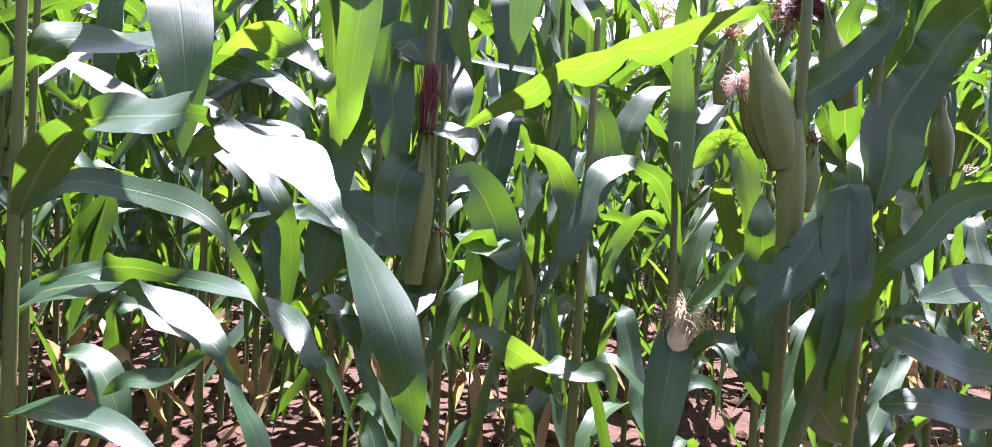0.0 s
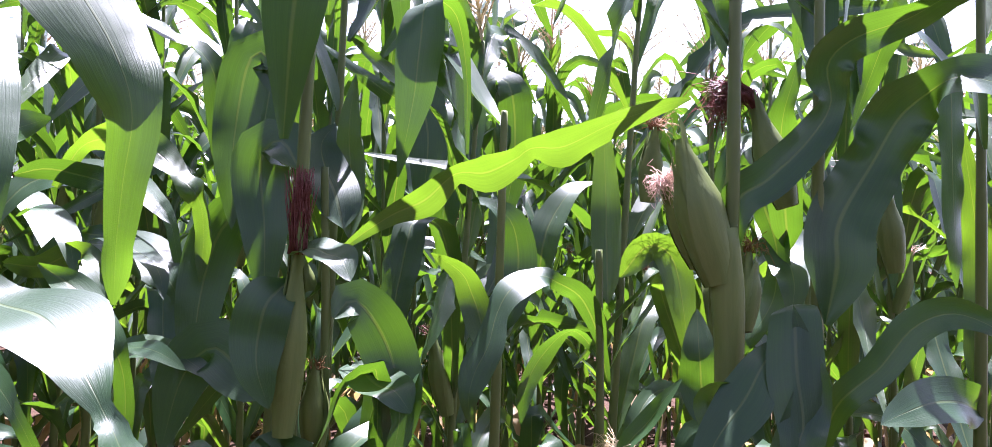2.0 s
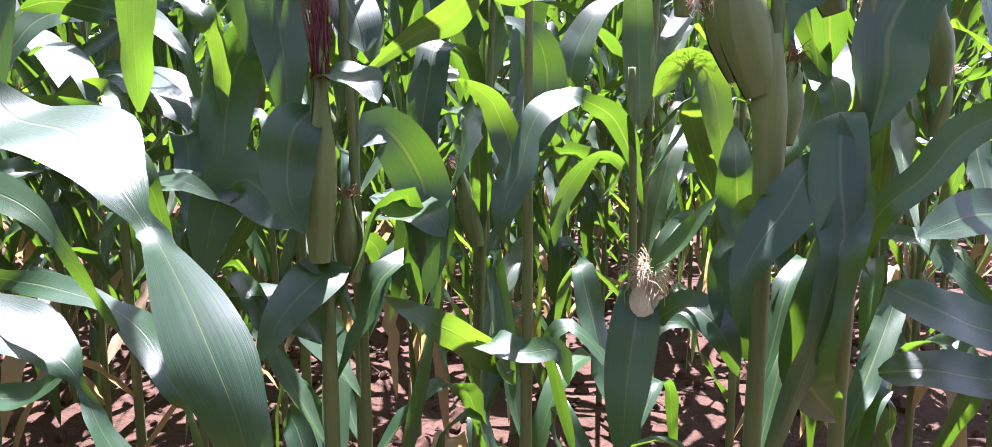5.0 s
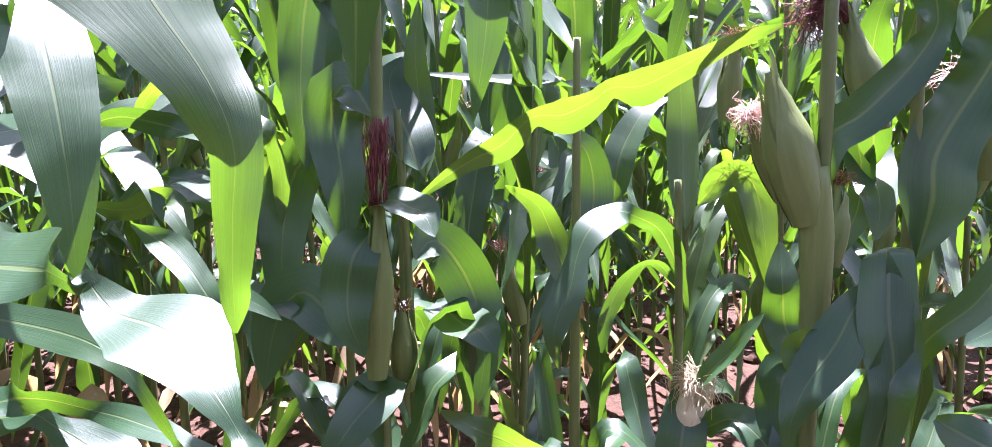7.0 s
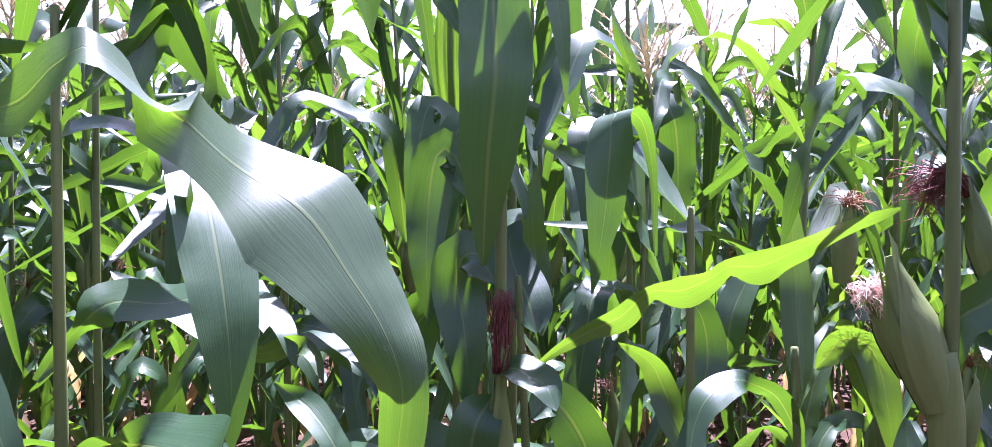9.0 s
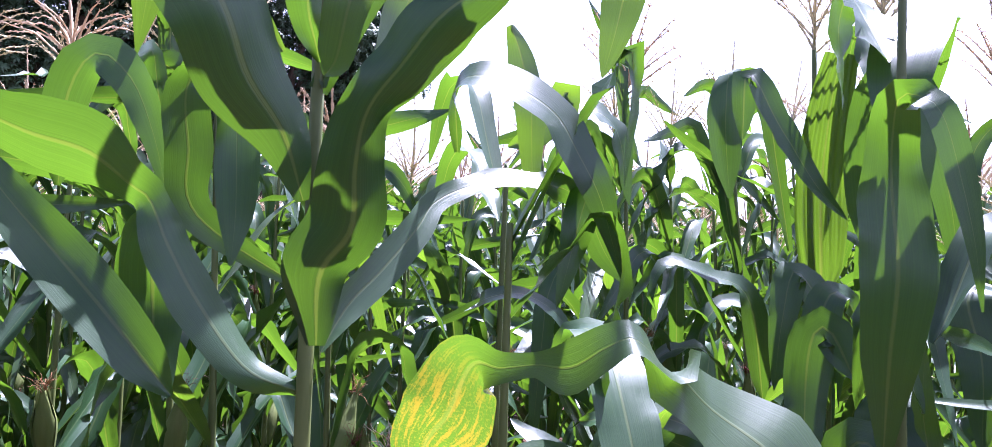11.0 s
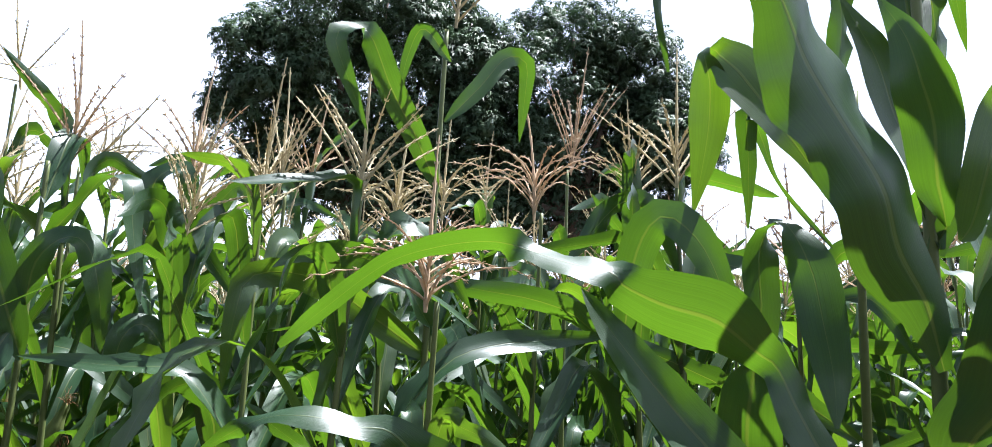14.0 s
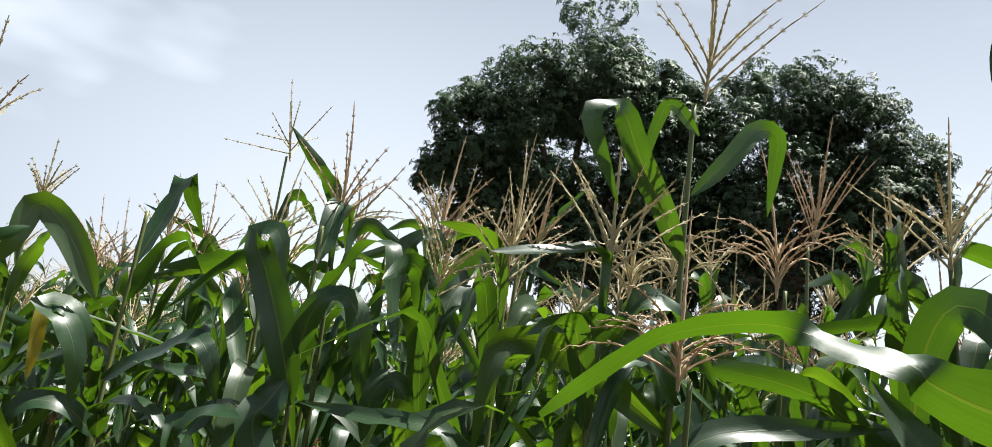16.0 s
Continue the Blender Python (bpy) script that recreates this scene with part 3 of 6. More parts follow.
# the field goes on behind the path
for row in range(-10, -2):
    for step in range(-26, 24):
        p = row_place(row + 0.3, step * 0.24 + rng_field.uniform(-0.06, 0.06))
        far_places.append((p.x, p.y, rng_field.uniform(0, 360), rng_field.uniform(0.92, 1.06), rng_field.randrange(6)))


def far_crop():
    """The crop beyond the nearest rows, leaves and tassels, joined."""
    kinds = []
    for k in range(6):
        rng = random.Random(900 + k)
        lv, lf, lu, tv, tf = [], [], [], [], []
        nl = nt = 0
        height = rng.uniform(1.85, 2.1)
        plane = 0.0
        for i in range(9):
            s = i / 8
            pts, nrm = leaf_path(rng, 0.5 + (height - 0.6) * s, plane + math.pi * i + rng.uniform(-0.6, 0.6), rng.uniform(0.5, 0.78) * (1 - 0.3 * s), 54 + 18 * s, rng.uniform(90, 160) * (1 - 0.25 * s), 0.009, rng.uniform(-0.5, 0.5))
            v, f, u = blade_arrays(pts, rng.uniform(0.075, 0.10), nrm, nseg=10, across=2, seed=k * 20 + i, wave=0.3, ruffle=0.16)
            lv.append(v), lf.append(f + nl), lu.append(u)
            nl += len(v)
        v, f = tube_arrays([(0, 0, 0), (0.01, 0, height)], [0.012, 0.005], 4)
        q = np.array([x for x in f if len(x) == 4][:4])
        lv.append(v), lf.append(q + nl), lu.append(np.full((len(v), 2), 0.5))
        nl += len(v)
        for b in range(10):
            az, e = b * 2.4, 0.0 if b == 0 else rng.uniform(0.35, 1.0)
            ln = 0.34 if b == 0 else rng.uniform(0.16, 0.26)
            z0 = height + (0 if b == 0 else 0.012 * b)
            path = [(ln * s * math.sin(e + 0.4 * s) * math.cos(az), ln * s * math.sin(e + 0.4 * s) * math.sin(az), z0 + ln * s * math.cos(e + 0.3 * s)) for s in (0, 0.35, 0.7, 1)]
            v, f = tube_arrays(path, [0.002, 0.0045, 0.004, 0.001], 3)
            q = np.array([x for x in f if len(x) == 4])
            tv.append(v), tf.append(q + nt)
            nt += len(v)
        kinds.append((np.vstack(lv), np.vstack(lf), np.vstack(lu), np.vstack(tv), np.vstack(tf)))
    out = [[], [], [], [], []]
    nl = nt = 0
    for x, y, turn, size, kind in far_places:
        lv, lf, lu, tv, tf = kinds[kind % 6]
        c, s = math.cos(radians(turn)), math.sin(radians(turn))
        rot = np.array([[c, s, 0], [-s, c, 0], [0, 0, 1]]) * size
        off = np.array([x, y, ground_height(x, y) - 0.01])
        out[0].append(lv @ rot + off), out[1].append(lf + nl), out[2].append(lu)
        out[3].append(tv @ rot + off), out[4].append(tf + nt)
        nl += len(lv)
        nt += len(tv)
    return [np.vstack(o) for o in out]


def big_mesh(name, verts, quads, mat, uvs=None):
    me = bpy.data.meshes.new(name)
    me.vertices.add(len(verts))
    me.vertices.foreach_set("co", np.asarray(verts, np.float32).ravel())
    me.loops.add(quads.size)
    me.loops.foreach_set("vertex_index", quads.astype(np.int32).ravel())
    me.polygons.add(len(quads))
    k = quads.shape[1]
    me.polygons.foreach_set("loop_start", np.arange(0, quads.size, k, dtype=np.int32))
    me.polygons.foreach_set("use_smooth", np.ones(len(quads), dtype=bool))
    if uvs is not None:
        me.uv_layers.new(name="UVMap").data.foreach_set("uv", np.asarray(uvs, np.float32)[quads.ravel()].ravel())
    me.materials.append(mat)
    me.update(calc_edges=True)
    me.validate()
    return me


fl_v, fl_f, fl_u, ft_v, ft_f = far_crop()
crop = new("corn_crop")
tagged(crop, "dense stand of green maize reaching across the field", "maize crop", kind="stuff")
tagged(part("foliage", big_mesh("foliage", fl_v, fl_f, LEAF, fl_u), crop), kind="stuff")
tagged(part("tassels", big_mesh("tassels", ft_v, ft_f, TASSEL), crop, "pale beige tassels"), kind="stuff")


# ---- trees beyond the field ----
def tree(name, at, trunk_top, lobes, seed, leaf_mat, per_lobe=420, leaf=0.16, trunk_r=0.32, label="", category="tree"):
    """Trunk, limbs to each lobe, and a crown of leaf whorls. lobes: (x, y, z, radius) from the base."""
    rng = random.Random(seed)
    root = new(name)
    root.location = at
    top = Vector((0.1, 0.1, trunk_top))
    v, f = tube_arrays([(0, 0, -0.2), (0.06, 0.0, trunk_top * 0.35), (-0.05, 0.08, trunk_top * 0.7), tuple(top)], [trunk_r * 1.35, trunk_r, trunk_r * 0.85, trunk_r * 0.7], 12, 16)
    part("trunk", sheet("trunk", v, f, BARK), root)
    for x, y, z, r in lobes:
        end = Vector((x, y, z))
        mid = top.lerp(end, 0.5) + Vector((rng.uniform(-0.4, 0.4), rng.uniform(-0.4, 0.4), -0.3))
        v, f = tube_arrays([tuple(top - Vector((0, 0, 0.3))), tuple(mid), tuple(end)], [trunk_r * 0.55, trunk_r * 0.35, trunk_r * 0.12], 7, 8)
        part("limb", sheet("limb", v, f, BARK), root)
    cv, cf = [], []
    start = 0
    for x, y, z, r in lobes:
        # smaller tufts over each lobe give the crown its broken outline
        tufts = []
        for _ in range(34):
            d = Vector((rng.gauss(0, 1), rng.gauss(0, 1), rng.gauss(0, 1) * 0.9 + 0.15)).normalized()
            tufts.append((d * r * rng.uniform(0.5, 0.98), r * rng.uniform(0.22, 0.40)))
        for _ in range(per_lobe):
            c0, tr = rng.choice(tufts)
            d = Vector((rng.gauss(0, 1), rng.gauss(0, 1), rng.gauss(0, 1) * 0.8)).normalized()
            c = Vector((x, y, z)) + c0 + d * tr * rng.uniform(0.5, 1.05)
            up = (d + Vector((0, 0, 0.9))).normalized()
            e1 = up.cross(Vector((0.3, 0.8, 0.2))).normalized()
            e2 = up.cross(e1)
            m = rng.randint(6, 8)
            for q in range(m):
                a = 6.283 * q / m + rng.uniform(-0.3, 0.3)
                o = e1 * math.cos(a) + e2 * math.sin(a)
                w = up.cross(o)
                ln = leaf * rng.uniform(0.7, 1.15)
                tip = c + o * ln * 0.93 - up * ln * rng.uniform(0.05, 0.6)
                mid = c + o * ln * 0.5 + up * ln * 0.06
                cv += [tuple(c), tuple(mid + w * ln * 0.16), tuple(tip), tuple(mid - w * ln * 0.16)]
                cf.append((start, start + 1, start + 2, start + 3))
                start += 4
    part("crown", big_mesh("crown", np.array(cv), np.array(cf), leaf_mat), root)
    return tagged(root, label, category)


TREE_A = (-18.2, 10.2, 0.0)
tree("broadleaf_tree", TREE_A, 6.0,
     [(0.9, 0.2, 11.4, 1.9), (0.3, -1.3, 10.3, 1.7), (-0.6, -2.3, 9.0, 1.6), (-1.3, -2.4, 7.9, 1.3), (1.0, 1.5, 9.6, 2.0), (0.2, -0.3, 8.6, 2.2), (-0.4, -1.0, 7.3, 1.6), (1.0, 1.8, 7.4, 1.9), (1.6, 2.0, 10.6, 1.2), (-0.2, 0.7, 6.6, 1.6), (1.9, 2.8, 9.9, 1.5), (1.9, 3.0, 8.0, 1.7), (-0.9, -1.6, 6.3, 1.3), (0.6, 0.6, 5.6, 1.5), (1.7, 2.5, 5.7, 1.5)],
     11, TREE_LEAF, label="large dark green broadleaf tree with a dense rounded crown", per_lobe=1700)
TREE_B = (-15.2, 15.9, 0.0)
tree("broadleaf_tree", TREE_B, 6.0,
     [(0.3, -0.4, 11.2, 1.7), (1.0, 1.2, 10.7, 1.7), (1.5, 2.7, 9.6, 1.5), (1.7, 3.3, 8.3, 1.4), (0.5, 1.0, 8.8, 2.1), (-0.3, -1.5, 9.4, 1.9), (-0.5, -1.3, 7.6, 1.8), (0.8, 2.2, 7.2, 1.7), (0.2, 0.6, 6.8, 1.8), (-1.6, -2.7, 9.2, 1.6), (-1.5, -2.9, 7.2, 1.8), (0.9, 2.0, 8.9, 1.3), (1.0, 1.7, 9.8, 1.2), (1.4, 2.6, 8.4, 1.3), (-1.0, -1.8, 5.6, 1.5), (0.4, 0.8, 5.5, 1.5)],
     12, TREE_LEAF, label="dark green broadleaf tree beside a taller one behind the field", per_lobe=1700)

tree("small_tree", (-13.3, 40.2, 0.0), 4.0, [(0.0, 0.0, 8.2, 1.2), (-0.9, -0.2, 7.2, 1.1), (1.0, 0.2, 7.0, 1.2), (0.2, 0.3, 6.0, 1.3)],
     13, BUSH_LEAF, label="small dark green tree far beyond the field", per_lobe=420, leaf=0.26, trunk_r=0.18)


def edge_plant(at, height, radius, seed, low, high, tassel_mat, label):
    """Stalk, lower and upper fill leaves and tassel of a plant whose main leaves are given one by one. Many upper ones
    (high) are out of view, added to shade those below.
    """
    rng = random.Random(seed)
    root = new("corn_plant")
    root.location = (*at, 0)
    sway = rng.uniform(-0.02, 0.02)
    part("stalk", stalk_mesh([(0, 0, -0.06), (0, 0, height * 0.3), (0, 0, height * 0.55), (sway * 0.4, 0, height * 0.8), (sway, 0, height)], radius, 0.005, 11), root)
    for k, z in enumerate([*low, *high]):
        pts, nrm = leaf_path(rng, z, rng.uniform(-0.3, 3.4) if z < 1.3 else rng.uniform(0.2, 2.9), rng.uniform(0.35, 0.6), rng.uniform(45, 70), rng.uniform(110, 170), 0.01, rng.uniform(-0.4, 0.4))
        pts = [(x, y, max(h, 0.04)) for x, y, h in pts]
        blade(root, pts, rng.uniform(0.034, 0.054) * (1.0 if z < 1.3 else 1.4), nrm, LEAF, seed=seed * 7 + k, nseg=20, across=4, wave=0.45)
    if tassel_mat:
        t = part("tassel", tassel_mesh(rng, rng.uniform(0.3, 0.36), 11, 0.7, tassel_mat), root)
        t.matrix_basis = pose(sway, 0, height - 0.02)
    return tagged(root, label, "maize plant", "maize plants in the field")

# ---- the plants nearest the path, one by one ----
plant_a = edge_plant((-0.765, 0.75), 2.3, 0.016, 301, [0.35, 0.6], [1.95, 2.02, 2.08, 2.14, 2.2], None, "tall maize plant with broad sunlit leaves at the field edge")
blade(plant_a, [(0.014, 0.001, 1.39), (0.027, -0.015, 1.476), (0.063, -0.007, 1.529), (0.082, -0.028, 1.598), (0.108, -0.043, 1.656), (0.15, -0.042, 1.705), (0.195, -0.04, 1.755), (0.244, -0.021, 1.796), (0.284, -0.01, 1.847), (0.334, 0.008, 1.902), (0.387, 0.042, 1.953), (0.444, 0.106, 2.004)],
      [0.021, 0.098, 0.112, 0.088, 0.065, 0.079, 0.088, 0.060, 0.054, 0.045, 0.031, 0.006], [(0.61, -0.76, -0.23), (0.82, -0.47, -0.32), (0.73, -0.56, -0.39), (0.74, -0.53, -0.41), (0.62, -0.62, -0.48), (0.36, -0.88, -0.3), (0.34, -0.93, -0.12), (0.27, -0.96, 0.06), (0.18, -0.98, 0.12), (0.12, -0.93, 0.34), (0.28, -0.83, 0.49), (0.74, -0.68, 0.01)], nseg=60, fold=-.5, flat=.3, wave=.14, across=8)
blade(plant_a, [(0.016, -0.036, 1.559), (0.011, -0.069, 1.631), (-0, -0.12, 1.688), (0.003, -0.158, 1.75), (-0.011, -0.198, 1.813), (-0.028, -0.242, 1.883), (-0.034, -0.291, 1.933), (-0.041, -0.333, 1.968), (-0.061, -0.383, 1.975), (-0.078, -0.418, 1.961), (-0.086, -0.431, 1.923), (-0.088, -0.432, 1.88), (-0.091, -0.413, 1.828)],
      [0.015, 0.071, 0.110, 0.119, 0.114, 0.136, 0.065, 0.040, 0.037, 0.033, 0.021, 0.010, 0.003], [(0.69, -0.68, -0.27), (0.85, -0.48, -0.21), (0.9, -0.38, -0.22), (0.93, -0.34, -0.13), (0.93, -0.37, -0.02), (0.95, -0.3, -0.05), (0.92, -0.34, -0.22), (0.3, -0.47, -0.83), (0.24, -0.03, -0.97), (0.61, 0.41, -0.68), (0.32, 0.93, -0.2), (0.3, 0.94, 0.16), (-0.79, 0.56, 0.25)], nseg=65, fold=-.35, flat=.3, wave=.1, across=8)
blade(plant_a, [(0.041, -0.039, 1.705), (0.052, -0.033, 1.725), (0.072, -0.039, 1.786), (0.092, -0.032, 1.84), (0.112, -0.023, 1.883), (0.148, 0.009, 1.949), (0.175, 0.034, 2.011)],
      [0.007, 0.047, 0.058, 0.061, 0.050, 0.031, 0.003], [(0.61, -0.78, -0.12), (0.86, -0.39, -0.33), (0.83, -0.49, -0.28), (0.81, -0.54, -0.24), (0.82, -0.52, -0.23), (0.86, 0.13, -0.49), (0.67, -0.74, 0)], nseg=35, fold=-.3, wave=.15, mat=LEAF_YOUNG)
blade(plant_a, [(0.025, -0.029, 1.725), (0.026, -0.047, 1.771), (0.03, -0.067, 1.833), (0.027, -0.089, 1.883), (0.015, -0.095, 1.94), (-0.013, -0.1, 2)],
      [0.008, 0.054, 0.069, 0.068, 0.040, 0.003], [(0.64, -0.71, -0.3), (-0.14, -0.94, -0.32), (0.03, -0.94, -0.35), (0.21, -0.95, -0.22), (-0.09, -0.99, -0.13), (0.6, -0.78, 0.21)], nseg=30, fold=.3, wave=.1)
blade(plant_a, [(0.033, 0.029, 1.641), (0.049, 0.067, 1.726), (0.061, 0.09, 1.806), (0.079, 0.106, 1.879), (0.101, 0.137, 1.957), (0.125, 0.17, 2.034)],
      [0.010, 0.058, 0.077, 0.074, 0.040, 0.003], [(0.47, -0.84, 0.29), (0.93, -0.37, -0.02), (0.92, -0.38, -0.08), (0.92, -0.38, -0.12), (0.96, -0.17, -0.22), (0.71, -0.7, 0.08)], nseg=30, fold=.3, wave=.1, mat=LEAF_YOUNG)
blade(plant_a, [(-0.001, -0.002, 1.333), (-0.042, -0.052, 1.364), (-0.088, -0.087, 1.442), (-0.119, -0.11, 1.511), (-0.139, -0.12, 1.556), (-0.159, -0.131, 1.571), (-0.195, -0.159, 1.608), (-0.25, -0.192, 1.629), (-0.283, -0.228, 1.649), (-0.296, -0.247, 1.662), (-0.329, -0.274, 1.669), (-0.379, -0.303, 1.688), (-0.425, -0.329, 1.705), (-0.503, -0.364, 1.698), (-0.582, -0.396, 1.674), (-0.675, -0.434, 1.61), (-0.751, -0.46, 1.554)],
      [0.019, 0.046, 0.064, 0.058, 0.034, 0.070, 0.103, 0.097, 0.061, 0.057, 0.059, 0.038, 0.053, 0.050, 0.040, 0.033, 0.010], [(-0.68, 0.7, 0.22), (-0.85, 0.37, -0.38), (-0.88, 0.36, -0.32), (-0.87, 0.42, -0.27), (-0.54, 0.84, -0.06), (-0.02, 0.81, 0.58), (-0.27, 0.84, 0.47), (-0.34, 0.76, 0.56), (-0.47, 0.72, 0.51), (-0.63, 0.33, -0.7), (-0.5, 0.38, -0.78), (-0.52, 0.4, -0.75), (-0.13, 0.42, 0.9), (-0.3, 0.28, 0.91), (-0.49, 0.09, 0.87), (-0.62, 0.24, 0.75), (-0.45, 0.87, 0.21)], nseg=85, fold=.2, wave=.1, ruffle=.08, across=8)
blade(plant_a, [(-0.259, -0.353, 1.336), (-0.345, -0.394, 1.39), (-0.424, -0.422, 1.425), (-0.456, -0.454, 1.458), (-0.475, -0.489, 1.461), (-0.504, -0.538, 1.472), (-0.539, -0.576, 1.468), (-0.595, -0.611, 1.434), (-0.642, -0.634, 1.384), (-0.661, -0.644, 1.341)],
      [0.039, 0.071, 0.071, 0.037, 0.036, 0.038, 0.016, 0.033, 0.027, 0.003], [(-0.53, 0.81, -0.25), (-0.56, 0.48, -0.67), (-0.4, 0.9, 0.15), (-0.82, 0.49, -0.29), (-0.62, 0.22, -0.75), (-0.55, 0.34, -0.76), (-0.23, 0.66, -0.71), (-0.51, -0.28, 0.81), (-0.37, -0.76, 0.53), (-0.7, 0.7, 0.14)], nseg=50, fold=.12, wave=.08)
blade(plant_a, [(0.043, 0.01, 1.221), (0.099, 0.021, 1.221), (0.153, 0.02, 1.252), (0.171, 0.003, 1.298), (0.204, -0.007, 1.333), (0.241, -0.027, 1.386), (0.283, -0.053, 1.387), (0.333, -0.077, 1.396), (0.374, -0.104, 1.399), (0.414, -0.121, 1.421), (0.442, -0.116, 1.426), (0.472, -0.021, 1.364), (0.526, -0.006, 1.325), (0.561, -0.002, 1.275), (0.585, -0.001, 1.237), (0.602, -0.006, 1.195), (0.599, -0.005, 1.148), (0.596, -0.004, 1.104), (0.593, 0.002, 1.063)],
      [0.018, 0.037, 0.053, 0.080, 0.107, 0.077, 0.032, 0.022, 0.052, 0.039, 0.034, 0.081, 0.123, 0.092, 0.057, 0.041, 0.049, 0.040, 0.003], [(0.2, -0.97, -0.11), (0.24, -0.76, -0.6), (0.39, -0.75, -0.54), (0.3, -0.83, -0.47), (0.16, -0.88, -0.44), (-0.19, -0.86, -0.46), (-0.48, -0.87, 0.11), (-0.5, -0.81, 0.33), (-0.5, -0.86, 0.12), (-0.28, -0.9, 0.34), (0.81, -0.14, 0.58), (-0.86, 0.27, -0.43), (-0.6, 0.66, -0.46), (-0.7, 0.57, -0.43), (-0.56, 0.77, -0.32), (0.24, 0.97, -0), (0.57, 0.82, -0.02), (0.66, 0.76, 0.02), (-0.17, 0.97, 0.16)], nseg=95, fold=.14, wave=.05, mat=LEAF_SPOT, across=8)
blade(plant_a, [(0.012, 0.013, 1.381), (0.02, 0.05, 1.436), (0.037, 0.095, 1.481), (0.055, 0.151, 1.541), (0.06, 0.188, 1.581), (0.084, 0.24, 1.611), (0.116, 0.288, 1.629), (0.155, 0.332, 1.626), (0.193, 0.378, 1.613), (0.211, 0.409, 1.579), (0.228, 0.444, 1.521), (0.257, 0.475, 1.472)],
      [0.008, 0.044, 0.049, 0.045, 0.034, 0.036, 0.046, 0.055, 0.038, 0.052, 0.047, 0.006], [(0.63, -0.68, 0.36), (0.82, -0.52, 0.22), (0.81, -0.53, 0.24), (0.82, -0.5, 0.28), (0.75, -0.54, 0.38), (0.6, -0.59, 0.53), (0.44, -0.47, 0.77), (0.56, -0.35, 0.75), (0.43, -0.68, -0.59), (0.37, -0.81, -0.45), (0.48, -0.83, -0.3), (0.61, -0.78, -0.12)], nseg=60, fold=.2, wave=.1)
blade(plant_a, [(0.009, 0.001, 1.702), (-0.01, 0.01, 1.796), (-0.035, 0.016, 1.882), (-0.061, 0.02, 1.972), (-0.106, 0.02, 2.076)],
      [0.011, 0.051, 0.071, 0.067, 0.003], [(0.6, -0.78, 0.2), (0.79, -0.56, 0.24), (0.81, -0.53, 0.26), (0.8, -0.52, 0.3), (0.59, -0.77, 0.26)], nseg=25, fold=.3, wave=.12, mat=LEAF_YOUNG)
# extra leaf up-sun of the first broad leaf, added to cast shade on it
blade(plant_a, [(0, 0, 1.7), (0.066, 0.026, 1.834), (0.131, 0.051, 1.908), (0.175, 0.058, 1.976), (0.222, 0.067, 2.044), (0.238, 0.071, 2.068)],
      [0.026, 0.039, 0.050, 0.081, 0.096, 0.004], [(0.69, -0.69, -0.21), (0.76, -0.56, -0.34), (0.63, -0.7, -0.32), (0.4, -0.9, -0.16), (0.34, -0.93, -0.11), (0.81, -0.3, -0.51)], nseg=30, fold=-.2, wave=.1)
blade(plant_a, [(-0.13, -0.08, 1.328), (-0.183, -0.113, 1.403), (-0.254, -0.149, 1.489), (-0.314, -0.19, 1.572), (-0.372, -0.213, 1.652)],
      0.075, [(0.55, -0.78, 0.31), (0.6, -0.74, 0.31), (0.67, -0.71, 0.23), (0.71, -0.66, 0.23), (0.76, -0.63, 0.16)], fold=.35)
blade(plant_a, [(-0.209, -0.042, 1.566), (-0.224, -0.04, 1.473), (-0.212, -0.041, 1.387), (-0.172, -0.049, 1.317)],
      0.09, [(0.58, -0.75, 0.31), (0.6, -0.77, 0.23), (0.6, -0.78, 0.16), (0.58, -0.8, 0.16)], fold=.2)
blade(plant_a, [(0.392, 0.038, 1.881), (0.378, 0.039, 1.793), (0.367, 0.038, 1.739), (0.353, 0.036, 1.689)],
      0.05, [(0.27, -0.96, 0), (0.29, -0.96, 0), (0.3, -0.95, 0), (0.32, -0.95, 0)], mat=LEAF_YOUNG, fold=.1, base=.9)
plant_s = edge_plant((-0.125, 1.215), 2.05, 0.0125, 302, [0.3, 0.4, 0.5, 0.6, 0.7, 0.8], [1.8, 1.9], None, "maize plant with an upright ear and dark red silk")
blade(plant_s, [(-0.021, -0.029, 1.244), (-0.012, -0.055, 1.383), (0, -0.067, 1.498), (-0.003, -0.062, 1.593), (-0.002, -0.061, 1.666), (0.005, -0.083, 1.724), (0.036, -0.113, 1.715), (0.053, -0.115, 1.686), (0.068, -0.111, 1.619), (0.082, -0.106, 1.537), (0.089, -0.098, 1.45)],
      [0.015, 0.073, 0.097, 0.091, 0.070, 0.054, 0.042, 0.042, 0.039, 0.025, 0.003], [(0.37, -0.91, -0.19), (0.14, -0.98, -0.16), (0.18, -0.98, -0.04), (0.27, -0.96, 0.04), (0.36, -0.92, -0.16), (-0.01, -0.68, -0.73), (0.1, -0.69, 0.72), (0.33, -0.94, 0.09), (0.34, -0.94, 0.01), (0.37, -0.93, -0.02), (0.37, -0.93, -0.05)], nseg=55, fold=.12, wave=.08, across=8)
